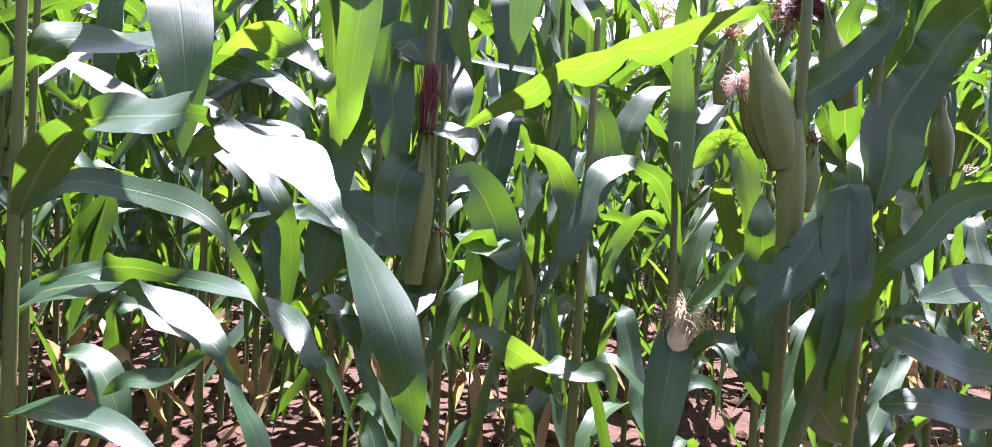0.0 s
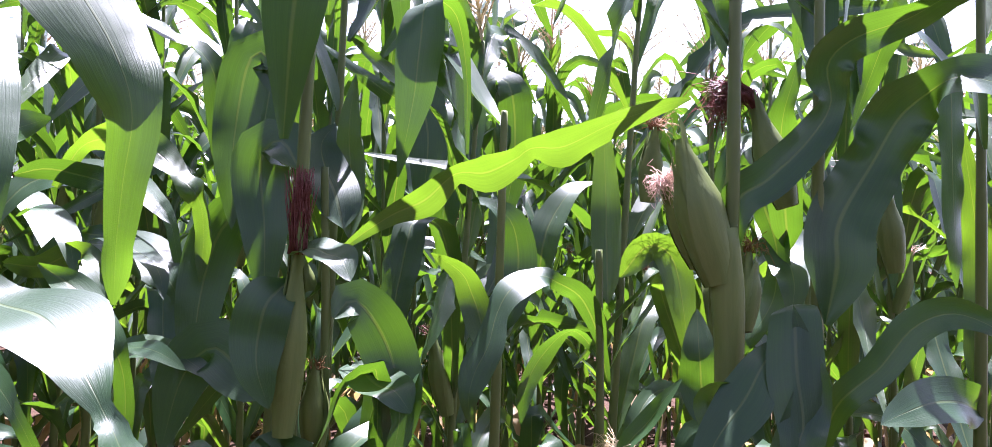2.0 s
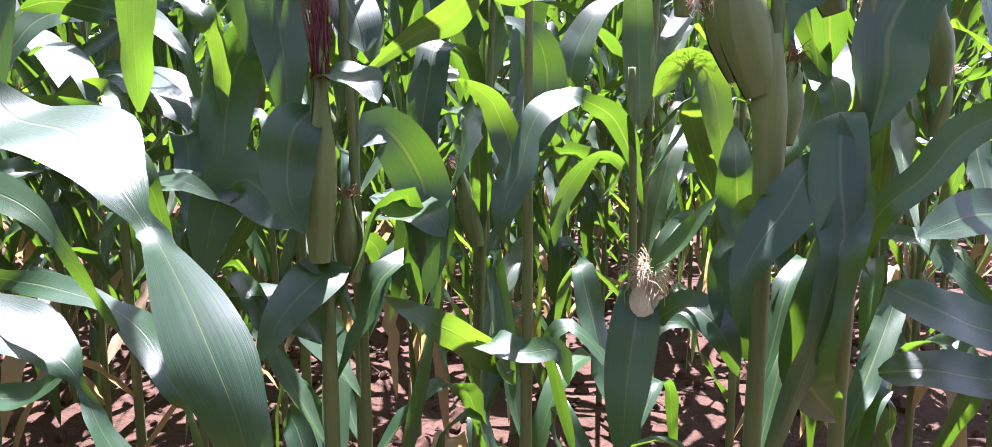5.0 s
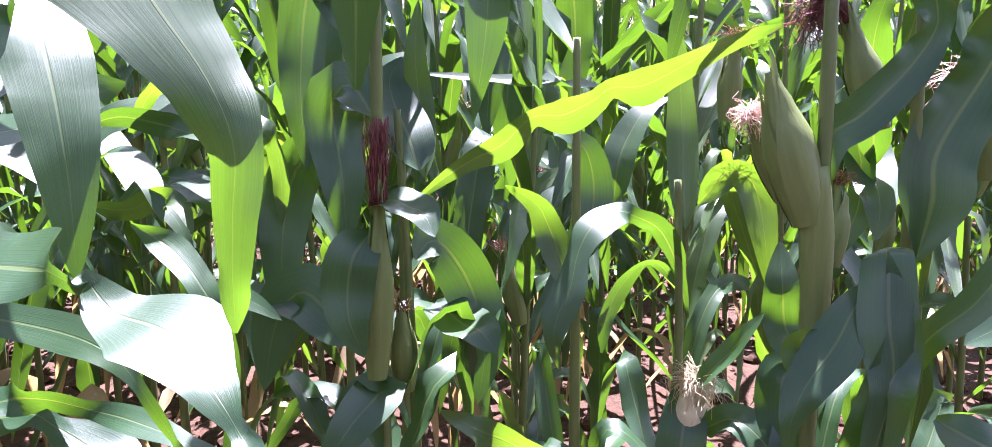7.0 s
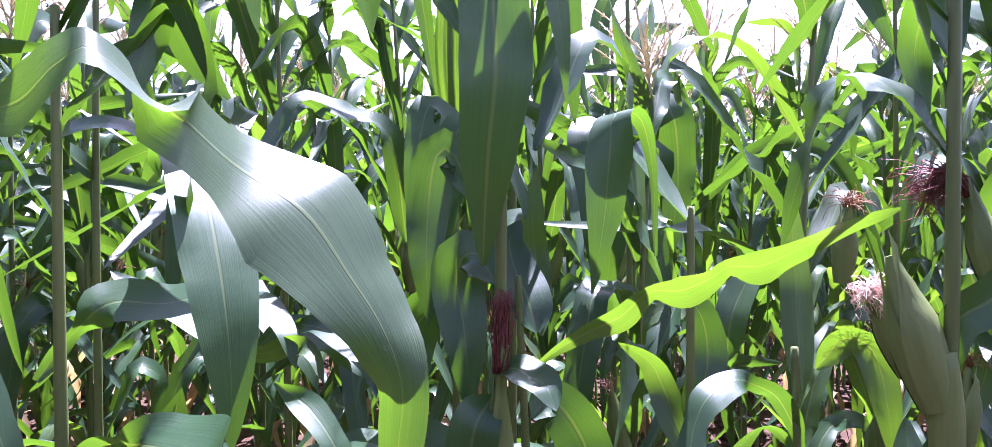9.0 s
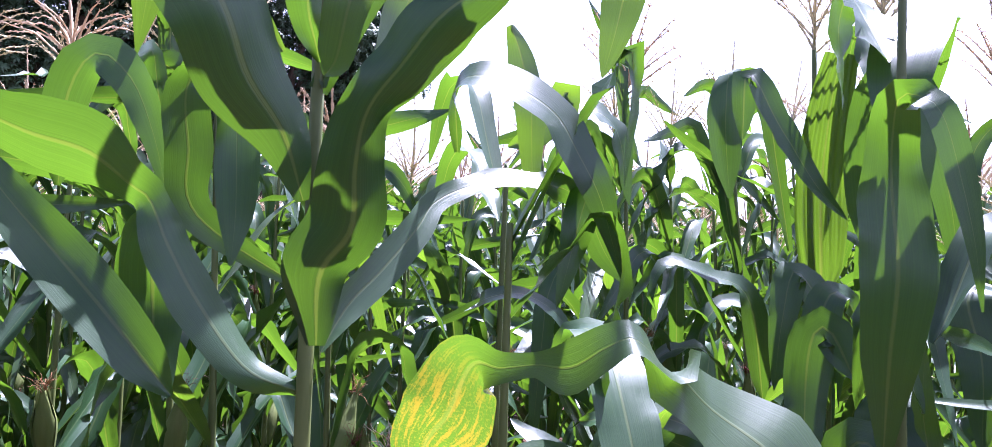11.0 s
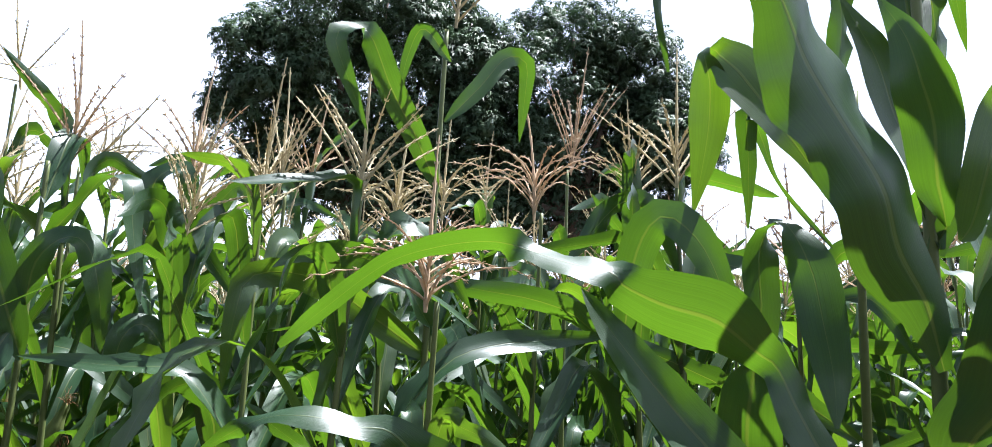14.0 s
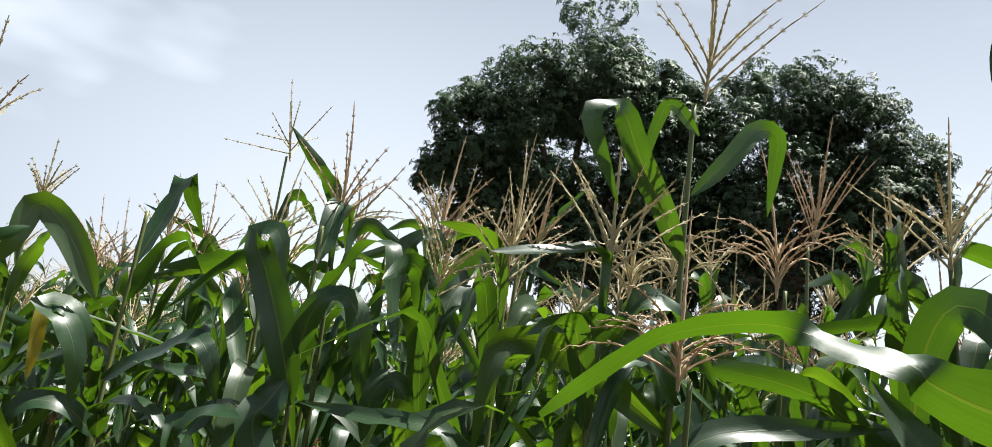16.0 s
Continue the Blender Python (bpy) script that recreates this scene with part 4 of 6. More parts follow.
# added leaf arching behind the stalk, placed so its shadow darkens the tall leaf
blade(plant_s, [(0, 0.01, 1.66), (0.01, 0.04, 1.78), (0.03, 0.09, 1.86), (0.045, 0.17, 1.915), (0.055, 0.26, 1.93), (0.06, 0.36, 1.88), (0.06, 0.44, 1.78)],
      [0.03, 0.09, 0.11, 0.115, 0.11, 0.08, 0.01], [(0, -0.95, 0.3), (0, -0.8, 0.6), (0, -0.6, 0.8), (0, -0.2, 1), (0, 0.2, 1), (0, 0.6, 0.8), (0, 0.9, 0.4)], nseg=36, fold=.2, wave=.12)
blade(plant_s, [(-0.001, -0.01, 1.099), (0.034, -0.041, 1.105), (0.062, -0.073, 1.097), (0.078, -0.097, 1.069)],
      0.06, [(0.07, -0.63, 0.77), (0.13, -0.51, 0.85), (0.04, -0.64, 0.77), (0.04, -0.99, 0.16)], fold=.2)
blade(plant_s, [(-0.01, -0.014, 1.062), (-0.03, -0.048, 1.028), (-0.033, -0.065, 0.967), (-0.014, -0.072, 0.912)],
      0.07, [(0.11, -0.88, 0.45), (0.14, -0.88, 0.45), (0.16, -0.98, 0.16), (0.14, -0.99, 0)], fold=.2)
blade(plant_s, [(-0.006, 0.024, 1.209), (-0.04, 0.061, 1.251), (-0.068, 0.069, 1.225), (-0.054, 0.047, 1.13), (-0.047, 0.034, 1.027)],
      0.08, [(0.11, -0.88, 0.45), (0.13, -0.88, 0.45), (0.16, -0.94, 0.31), (0.16, -0.97, 0.16), (0.16, -0.99, 0)], fold=.25)
blade(plant_s, [(-0.014, -0.011, 0.916), (-0.069, 0.024, 0.941), (-0.116, 0.05, 0.97), (-0.152, 0.046, 0.927), (-0.168, 0.025, 0.834)],
      0.085, [(0.12, -0.94, 0.31), (0.17, -0.94, 0.31), (0.19, -0.87, 0.45), (0.25, -0.96, 0.16), (0.27, -0.96, 0)], fold=.25)
blade(plant_s, [(-0.004, -0.035, 0.764), (-0.032, -0.023, 0.814), (0.004, -0.045, 0.862), (-0.037, -0.093, 0.822), (-0.068, -0.115, 0.765)],
      0.07, [(0.08, -0.63, 0.77), (0.14, -0.88, 0.45), (0.15, -0.43, 0.89), (0.16, -0.88, 0.45), (0.21, -0.95, 0.23)], fold=.3)
blade(plant_s, [(-0.057, 0.192, 1.329), (-0.095, 0.203, 1.406), (-0.122, 0.191, 1.386), (-0.131, 0.165, 1.252), (-0.123, 0.15, 1.129)],
      0.075, [(0.14, -0.98, 0.16), (0.16, -0.94, 0.31), (0.19, -0.97, 0.16), (0.21, -0.98, 0), (0.2, -0.98, 0)], fold=.2)
blade(plant_s, [(-0.026, 0.136, 1.13), (-0.098, 0.172, 1.156), (-0.148, 0.181, 1.126), (-0.167, 0.157, 1.012), (-0.163, 0.14, 0.868)],
      0.08, [(0.12, -0.98, 0.16), (0.17, -0.94, 0.31), (0.22, -0.96, 0.16), (0.24, -0.97, 0), (0.24, -0.97, 0)], fold=.2)
plant_b = edge_plant((-0.085, 1.275), 1.22, 0.01, 303, [0.3, 0.42, 0.55, 0.65, 0.75], [1.3, 1.4], None, "slim maize plant with one long bright arching leaf")
blade(plant_b, [(0.003, -0.043, 1.088), (0.026, -0.057, 1.115), (0.079, -0.074, 1.154), (0.122, -0.079, 1.176), (0.16, -0.089, 1.209), (0.199, -0.098, 1.21), (0.237, -0.107, 1.229), (0.256, -0.11, 1.244), (0.295, -0.118, 1.247), (0.352, -0.125, 1.277), (0.41, -0.122, 1.302), (0.461, -0.118, 1.32)],
      [0.009, 0.010, 0.027, 0.050, 0.030, 0.057, 0.045, 0.032, 0.056, 0.043, 0.027, 0.004], [(-0.26, -0.93, -0.26), (-0.23, -0.96, -0.18), (0.05, -0.91, -0.4), (0.22, -0.8, -0.55), (0.12, -0.73, -0.67), (-0.05, -0.82, -0.56), (0.21, -0.76, -0.62), (0.06, -0.75, -0.66), (0.06, -0.83, -0.56), (0.29, -0.71, -0.64), (0.31, -0.7, -0.64), (0.07, -1, 0.04)], nseg=60, fold=.22, wave=.12, mat=LEAF_YOUNG, across=8)
blade(plant_b, [(0.002, -0.001, 1.011), (0.029, 0.02, 1.034), (0.074, 0.012, 0.98), (0.099, -0.019, 0.896), (0.089, -0.039, 0.811)],
      0.08, [(0.07, -0.99, 0.16), (0.04, -0.89, 0.45), (0, -0.97, 0.23), (-0.02, -0.99, 0.16), (-0.02, -1, 0)], fold=.25)
blade(plant_b, [(0.009, 0.004, 1.136), (-0.014, 0.033, 1.206), (-0.035, 0.071, 1.26), (-0.018, 0.095, 1.298)],
      0.075, [(0.12, -0.53, 0.84), (0.14, -0.55, 0.82), (0.16, -0.57, 0.81), (0.15, -0.58, 0.8)], fold=.2)
blade(plant_b, [(0.015, 0.052, 1.122), (0.006, 0.115, 1.222), (-0.001, 0.125, 1.299), (0.005, 0.135, 1.386)],
      0.045, [(0.05, -0.95, -0.31), (0.06, -0.95, -0.31), (0.06, -0.95, -0.31), (0.06, -0.99, -0.16)], mat=LEAF_YOUNG)
blade(plant_b, [(0.028, 0.009, 0.944), (0.055, -0.023, 0.934), (0.09, -0.056, 0.926), (0.115, -0.08, 0.899)],
      0.08, [(0.09, -0.45, 0.89), (0.08, -0.44, 0.89), (0.05, -0.44, 0.9), (-0.04, -0.99, 0.16)], fold=.2)
blade(plant_b, [(0.133, 0.591, 1.441), (0.147, 0.596, 1.488), (0.105, 0.544, 1.461), (0.123, 0.508, 1.343), (0.115, 0.477, 1.164)],
      0.095, [(-0.03, -0.89, 0.45), (-0.02, -0.45, 0.89), (0.07, -0.63, 0.78), (-0.03, -0.95, 0.31), (-0.03, -0.99, -0.16)], fold=.1)
plant_w = edge_plant((0.305, 1.285), 1.12, 0.009, 304, [0.3, 0.42, 0.55, 0.65], [], None, "slender maize plant with a pale glossy bent leaf")
blade(plant_w, [(0.01, 0.01, 0.915), (-0.007, 0.008, 0.98), (-0.023, -0.003, 1.018), (-0.045, -0.012, 1.053), (-0.077, -0.02, 1.071), (-0.106, -0.038, 1.077), (-0.147, -0.064, 1.06), (-0.168, -0.08, 1.027), (-0.179, -0.097, 0.989), (-0.196, -0.104, 0.954), (-0.203, -0.111, 0.918), (-0.194, -0.11, 0.881)],
      [0.006, 0.024, 0.046, 0.050, 0.021, 0.045, 0.051, 0.033, 0.046, 0.046, 0.023, 0.003], [(0.09, 0.99, 0.05), (0.81, 0.5, 0.31), (0.69, 0.53, 0.5), (0.49, 0.54, 0.68), (-0.24, 0.91, 0.35), (-0.14, 0.45, -0.88), (0.17, 0.65, -0.74), (0.48, 0.69, -0.54), (0.45, 0.78, -0.43), (0.35, 0.89, -0.3), (0.41, 0.91, -0.07), (0.09, 0.99, 0.05)], nseg=60, fold=.12, wave=.05)
blade(plant_w, [(0.005, 0.029, 0.95), (-0.043, 0.02, 1), (-0.088, 0.006, 0.964), (-0.114, -0.009, 0.926), (-0.122, -0.016, 0.872)],
      [0.003, 0.026, 0.046, 0.037, 0.003], [(0.36, -0.91, 0.2), (-0.04, -0.42, -0.91), (0.59, -0.76, -0.26), (0.64, -0.76, -0.06), (-0.31, -0.94, 0.16)], nseg=25, fold=.2, wave=.08)
blade(plant_w, [(0.018, 0.067, 1.038), (0.023, 0.111, 1.151), (0.025, 0.144, 1.26), (0.021, 0.157, 1.36)],
      0.05, [(-0.28, -0.95, -0.16), (-0.27, -0.91, -0.31), (-0.26, -0.91, -0.31), (-0.27, -0.95, -0.16)], mat=LEAF_YOUNG, fold=.3)
blade(plant_w, [(0.029, 0.041, 1.08), (0.065, 0.026, 1.129), (0.094, 0.003, 1.113), (0.107, -0.017, 1.042), (0.114, -0.027, 0.962)],
      0.05, [(-0.29, -0.91, -0.31), (-0.3, -0.84, -0.45), (-0.32, -0.83, -0.45), (-0.36, -0.88, -0.31), (-0.38, -0.91, -0.16)], mat=LEAF_YOUNG)
blade(plant_w, [(-0.083, 0.125, 1.069), (-0.067, 0.136, 1.16), (-0.026, 0.161, 1.219), (0.023, 0.192, 1.239)],
      0.055, [(-0.08, -0.5, 0.86), (-0.1, -0.53, 0.84), (-0.13, -0.54, 0.83), (-0.16, -0.54, 0.82)])
blade(plant_w, [(0.008, -0.019, 0.825), (-0.016, -0.071, 0.777), (-0.034, -0.104, 0.704), (-0.045, -0.129, 0.593)],
      0.07, [(-0.26, -0.85, 0.45), (-0.18, -0.61, 0.77), (-0.23, -0.82, 0.52), (-0.26, -0.92, 0.31)], fold=.3)
blade(plant_w, [(0.003, -0.069, 0.839), (0.038, -0.087, 0.895), (0.077, -0.106, 0.954)],
      0.035, [(-0.16, -0.47, 0.86), (-0.19, -0.48, 0.85), (-0.23, -0.49, 0.84)])
blade(plant_w, [(0.012, -0.072, 0.779), (0.043, -0.122, 0.812), (0.073, -0.155, 0.783), (0.095, -0.159, 0.727)],
      0.05, [(-0.27, -0.85, 0.45), (-0.19, -0.45, 0.87), (-0.33, -0.83, 0.45), (-0.38, -0.91, 0.16)])
plant_p = edge_plant((0.42, 1.12), 2.05, 0.0135, 305, [0.3, 0.4, 0.5, 0.6, 0.7], [1.38, 1.46, 1.54, 1.6, 1.67, 1.74, 1.82, 1.9], TASSEL, "sturdy maize plant with a fat pale green ear")
blade(plant_p, [(0.001, 0.003, 1.123), (0.007, 0.005, 1.185), (0.047, 0.004, 1.214), (0.102, 0.007, 1.268), (0.131, 0.006, 1.317), (0.123, -0, 1.365), (0.148, -0.014, 1.396), (0.208, -0.031, 1.42), (0.236, -0.075, 1.438), (0.29, -0.091, 1.458)],
      [0.019, 0.055, 0.057, 0.050, 0.037, 0.062, 0.053, 0.041, 0.046, 0.003], [(-0.1, -0.99, 0.03), (-0.12, -0.99, 0.07), (-0.15, -0.97, 0.2), (-0.16, -0.98, 0.15), (-0.15, -0.99, -0.04), (-0.18, -0.96, -0.21), (-0.18, -0.95, -0.26), (-0.26, -0.78, -0.57), (0.05, -0.48, -0.87), (-0.22, -0.96, -0.19)], nseg=50, fold=.35, wave=.3, ruffle=.09, across=8)
blade(plant_p, [(0.133, 0.016, 1.033), (0.149, 0.021, 1.103), (0.157, 0.032, 1.164), (0.21, 0.038, 1.25), (0.241, 0.032, 1.31), (0.264, 0.008, 1.339), (0.264, -0.043, 1.348), (0.293, -0.065, 1.34), (0.335, -0.088, 1.314), (0.374, -0.1, 1.277)],
      [0.017, 0.092, 0.093, 0.077, 0.090, 0.065, 0.055, 0.091, 0.070, 0.003], [(-0.1, -0.99, 0.09), (-0.31, -0.94, 0.17), (-0.2, -0.96, 0.19), (-0.26, -0.95, 0.15), (-0.47, -0.88, -0.01), (-0.87, -0.41, -0.27), (-0.84, -0.33, 0.44), (-0.13, -0.73, 0.67), (0.06, -0.84, 0.54), (-0.26, -0.96, 0.03)], nseg=50, fold=.35, wave=.3, ruffle=.09, across=8)
# out-of-view overhead leaf, added only to shade the wavy leaves beneath
blade(plant_p, [(0, 0.02, 1.5), (0.03, 0.1, 1.66), (0.1, 0.17, 1.74), (0.2, 0.19, 1.74), (0.28, 0.18, 1.69), (0.33, 0.17, 1.6)],
      [0.03, 0.09, 0.12, 0.115, 0.08, 0.005], [(0, -0.6, 0.8), (-0.3, -0.4, 0.8), (-0.2, -0.2, 1), (0, 0, 1), (0.3, 0, 1), (0.6, 0, 0.8)], nseg=32, fold=.2, wave=.12)
blade(plant_p, [(0.222, 0.392, 1.211), (0.22, 0.348, 1.183), (0.209, 0.283, 1.138), (0.188, 0.206, 1.082), (0.161, 0.16, 1.029)],
      0.075, [(-0.29, -0.57, 0.77), (-0.32, -0.46, 0.83), (-0.32, -0.44, 0.84), (-0.32, -0.41, 0.85), (-0.44, -0.78, 0.45)], wave=.6, nseg=30)
blade(plant_p, [(0.019, 0.009, 0.898), (-0.003, 0.063, 0.922), (-0.011, 0.07, 0.98), (-0.006, 0.098, 1.043)],
      0.06, [(-0.4, -0.8, 0.45), (-0.26, -0.58, 0.77), (-0.23, -0.41, 0.88), (-0.25, -0.59, 0.77)], wave=.6, nseg=30)
blade(plant_p, [(0.023, 0.041, 0.857), (-0.012, 0.044, 0.874), (-0.026, 0.021, 0.819), (-0.007, 0.007, 0.747)],
      0.065, [(-0.25, -0.45, 0.86), (-0.24, -0.46, 0.86), (-0.22, -0.44, 0.87), (-0.35, -0.82, 0.45)], wave=.6, nseg=30)
blade(plant_p, [(0.001, -0.02, 0.909), (-0.025, -0.054, 0.953), (-0.052, -0.074, 0.945), (-0.05, -0.089, 0.899)],
      0.05, [(-0.45, -0.9, 0), (-0.39, -0.8, -0.45), (-0.38, -0.81, -0.45), (-0.43, -0.89, -0.16)], mat=LEAF_YOUNG, wave=.6, nseg=30)
plant_v = edge_plant((0.151, 1.313), 1.32, 0.012, 306, [0.35, 0.45, 0.55], [1.3], None, "maize plant with a bare yellowish lower stalk")
blade(plant_v, [(-0.058, -0.031, 1.249), (-0.063, -0.039, 1.363), (-0.082, -0.061, 1.439), (-0.119, -0.087, 1.442), (-0.129, -0.099, 1.386), (-0.134, -0.103, 1.319), (-0.142, -0.109, 1.261), (-0.151, -0.109, 1.204)],
      [0.007, 0.013, 0.026, 0.058, 0.064, 0.057, 0.030, 0.003], [(0.37, -0.93, -0.05), (0.39, -0.92, -0.1), (-0.22, -0.76, -0.62), (0.47, 0.45, -0.76), (-0.05, 0.99, -0.12), (-0.37, 0.93, -0.03), (-0.37, 0.93, 0.01), (-0.37, 0.93, 0.05)], nseg=40, fold=.12, wave=.06)
blade(plant_v, [(0, 0.009, 0.988), (0.029, 0.029, 1.08), (0.02, 0.039, 1.155), (-0.019, 0.034, 1.184), (-0.049, 0.015, 1.186)],
      0.06, [(-0.14, -0.94, 0.31), (-0.16, -0.94, 0.31), (-0.14, -0.88, 0.45), (-0.08, -0.63, 0.77), (-0.09, -0.89, 0.45)])
blade(plant_v, [(-0.002, 0.005, 0.95), (-0.036, 0.047, 1.039), (-0.055, 0.052, 1.077), (-0.103, 0.058, 1.106)],
      0.05, [(-0.14, -0.94, -0.31), (-0.1, -0.89, -0.45), (-0.08, -0.89, -0.45), (-0.05, -0.89, -0.45)], mat=LEAF_YOUNG)
blade(plant_v, [(-0.023, -0.048, 0.671), (-0.065, -0.092, 0.749), (-0.019, -0.124, 0.745), (0.026, -0.146, 0.752), (0.037, -0.158, 0.708)],
      0.05, [(-0.09, -0.63, 0.77), (-0.02, -0.47, 0.88), (-0.05, -0.46, 0.89), (-0.19, -0.93, 0.31), (-0.21, -0.98, 0)])
blade(plant_v, [(-0.025, -0.046, 0.692), (-0.096, -0.09, 0.752), (-0.159, -0.106, 0.793), (-0.201, -0.122, 0.823)],
      0.05, [(-0.09, -0.63, 0.77), (-0.09, -0.95, -0.31), (-0.03, -0.64, 0.77), (0, -0.95, -0.31)], mat=LEAF_YOUNG)
plant_x = edge_plant((-0.641, 1.04), 1.56, 0.0125, 307, [0.3, 0.4, 0.5, 0.6], [1.42, 1.5, 1.53], None, "maize plant with long twisted glossy leaves")
blade(plant_x, [(0.017, -0.019, 0.951), (0.054, -0.037, 1.018), (0.093, -0.056, 1.059), (0.134, -0.088, 1.074), (0.186, -0.12, 1.078), (0.246, -0.152, 1.085), (0.284, -0.183, 1.086), (0.318, -0.21, 1.08), (0.319, -0.194, 1.083), (0.347, -0.207, 1.061), (0.396, -0.23, 1.052), (0.438, -0.262, 1.019), (0.465, -0.285, 0.991), (0.479, -0.297, 0.977), (0.501, -0.314, 0.945), (0.52, -0.332, 0.912), (0.536, -0.345, 0.876), (0.546, -0.352, 0.841), (0.558, -0.359, 0.808)],
      [0.021, 0.060, 0.048, 0.022, 0.095, 0.099, 0.015, 0.026, 0.012, 0.050, 0.105, 0.046, 0.010, 0.031, 0.053, 0.056, 0.041, 0.041, 0.003], [(-0.12, -0.97, -0.2), (0.35, -0.78, -0.52), (-0.03, -0.76, -0.65), (-0.31, -0.66, -0.68), (-0.3, -0.37, 0.88), (-0.35, -0.43, 0.84), (-0.62, -0.78, 0.08), (-0.28, -0.81, -0.52), (0.25, -0.94, 0.23), (0.17, -0.41, 0.89), (0.17, -0.39, 0.9), (0.34, -0.47, 0.81), (-0.29, -0.86, 0.42), (0.73, -0.15, 0.67), (0.6, -0.49, 0.63), (0.44, -0.72, 0.54), (-0.03, -0.96, 0.26), (-0.5, -0.87, 0.02), (-0.04, -0.98, 0.2)], nseg=95, fold=.1, wave=.05, across=8)
blade(plant_x, [(-0.061, 0.116, 0.785), (-0.021, 0.107, 0.826), (0.048, 0.085, 0.844), (0.106, 0.073, 0.858), (0.143, 0.051, 0.853), (0.205, 0.027, 0.83), (0.254, 0.004, 0.803), (0.282, -0.009, 0.772), (0.305, -0.023, 0.729), (0.332, -0.036, 0.692), (0.349, -0.039, 0.645), (0.36, -0.042, 0.596)],
      [0.017, 0.103, 0.103, 0.038, 0.021, 0.091, 0.051, 0.008, 0.030, 0.043, 0.027, 0.003], [(-0.18, -0.98, -0.05), (-0.52, -0.33, 0.79), (-0.31, -0.32, 0.89), (-0.29, -0.62, 0.73), (-0.05, -0.59, 0.8), (0.23, -0.39, 0.89), (0.39, -0.46, 0.8), (-0.23, -0.96, 0.18), (0.8, -0.18, 0.57), (0.78, -0.39, 0.49), (0.68, -0.69, 0.24), (-0.04, -1, 0.05)], nseg=60, fold=.12, wave=.06)
blade(plant_x, [(0.016, 0.002, 0.957), (0.064, 0.012, 0.995), (0.14, -0.002, 0.994), (0.215, -0.025, 0.985), (0.262, -0.038, 0.965), (0.292, -0.051, 0.936), (0.329, -0.066, 0.884), (0.351, -0.068, 0.848)],
      [0.007, 0.046, 0.041, 0.046, 0.031, 0.012, 0.027, 0.003], [(0.04, -0.98, 0.2), (-0.22, -0.72, 0.66), (-0.13, -0.7, 0.7), (-0.08, -0.76, 0.64), (0.14, -0.77, 0.62), (0, -0.95, 0.32), (-0.65, -0.69, -0.3), (-0.04, -1, 0.05)], nseg=40, fold=.12, wave=.08)
blade(plant_x, [(-0.001, 0.067, 0.852), (0.065, 0.075, 0.871), (0.12, 0.064, 0.883), (0.187, 0.04, 0.877), (0.259, 0.007, 0.875), (0.324, -0.026, 0.864), (0.377, -0.07, 0.844), (0.412, -0.113, 0.814), (0.433, -0.125, 0.784), (0.445, -0.129, 0.722)],
      [0.012, 0.044, 0.043, 0.019, 0.039, 0.025, 0.040, 0.025, 0.023, 0.003], [(0.09, -0.99, 0.13), (-0.24, -0.37, 0.9), (-0.18, -0.74, -0.65), (-0.36, -0.91, 0.23), (-0.13, -0.44, 0.89), (0.09, -0.25, 0.96), (-0.12, -0.59, 0.8), (0.33, -0.51, 0.79), (-0.82, -0.54, -0.2), (-0.04, -1, 0.05)], nseg=50, fold=.12, wave=.06)
blade(plant_x, [(-0.067, 0.053, 1.1), (-0.029, 0.074, 1.163), (0.013, 0.095, 1.198), (0.078, 0.102, 1.199), (0.137, 0.11, 1.21), (0.172, 0.13, 1.236), (0.222, 0.129, 1.253)],
      [0.014, 0.032, 0.075, 0.069, 0.072, 0.077, 0.004], [(0.18, -0.96, 0.22), (0.79, -0.12, -0.6), (-0.04, -0.74, 0.67), (-0.01, -0.54, 0.84), (-0.12, -0.63, 0.77), (-0.19, -0.72, 0.67), (-0.04, -1, 0.05)], nseg=35, fold=.12, wave=.1)
blade(plant_x, [(0.117, 0.38, 1.185), (0.154, 0.372, 1.251), (0.213, 0.36, 1.263), (0.271, 0.347, 1.246), (0.314, 0.333, 1.208), (0.346, 0.319, 1.169), (0.355, 0.316, 1.117), (0.355, 0.313, 1.051)],
      [0.016, 0.030, 0.067, 0.054, 0.039, 0.043, 0.046, 0.003], [(-0.13, -0.99, -0.05), (0.52, -0.43, -0.74), (-0.19, -0.77, -0.61), (0.07, -0.84, 0.55), (0.56, -0.44, 0.7), (-0.67, -0.72, -0.17), (-0.68, -0.73, -0.01), (-0.04, -1, 0.05)], nseg=40, fold=.12, wave=.08, mat=LEAF_YOUNG)
blade(plant_x, [(0.199, 0.17, 1.075), (0.248, 0.157, 1.045), (0.292, 0.133, 1.005), (0.326, 0.109, 0.956), (0.334, 0.105, 0.889), (0.331, 0.101, 0.817), (0.313, 0.098, 0.731)],
      [0.006, 0.047, 0.037, 0.038, 0.047, 0.028, 0.003], [(-0.34, -0.93, -0.13), (0.27, -0.65, 0.71), (0.37, -0.65, 0.67), (-0.57, -0.82, -0), (-0.66, -0.75, 0.02), (-0.74, -0.66, 0.13), (-0.04, -1, 0.05)], nseg=35, fold=.15, wave=.08)
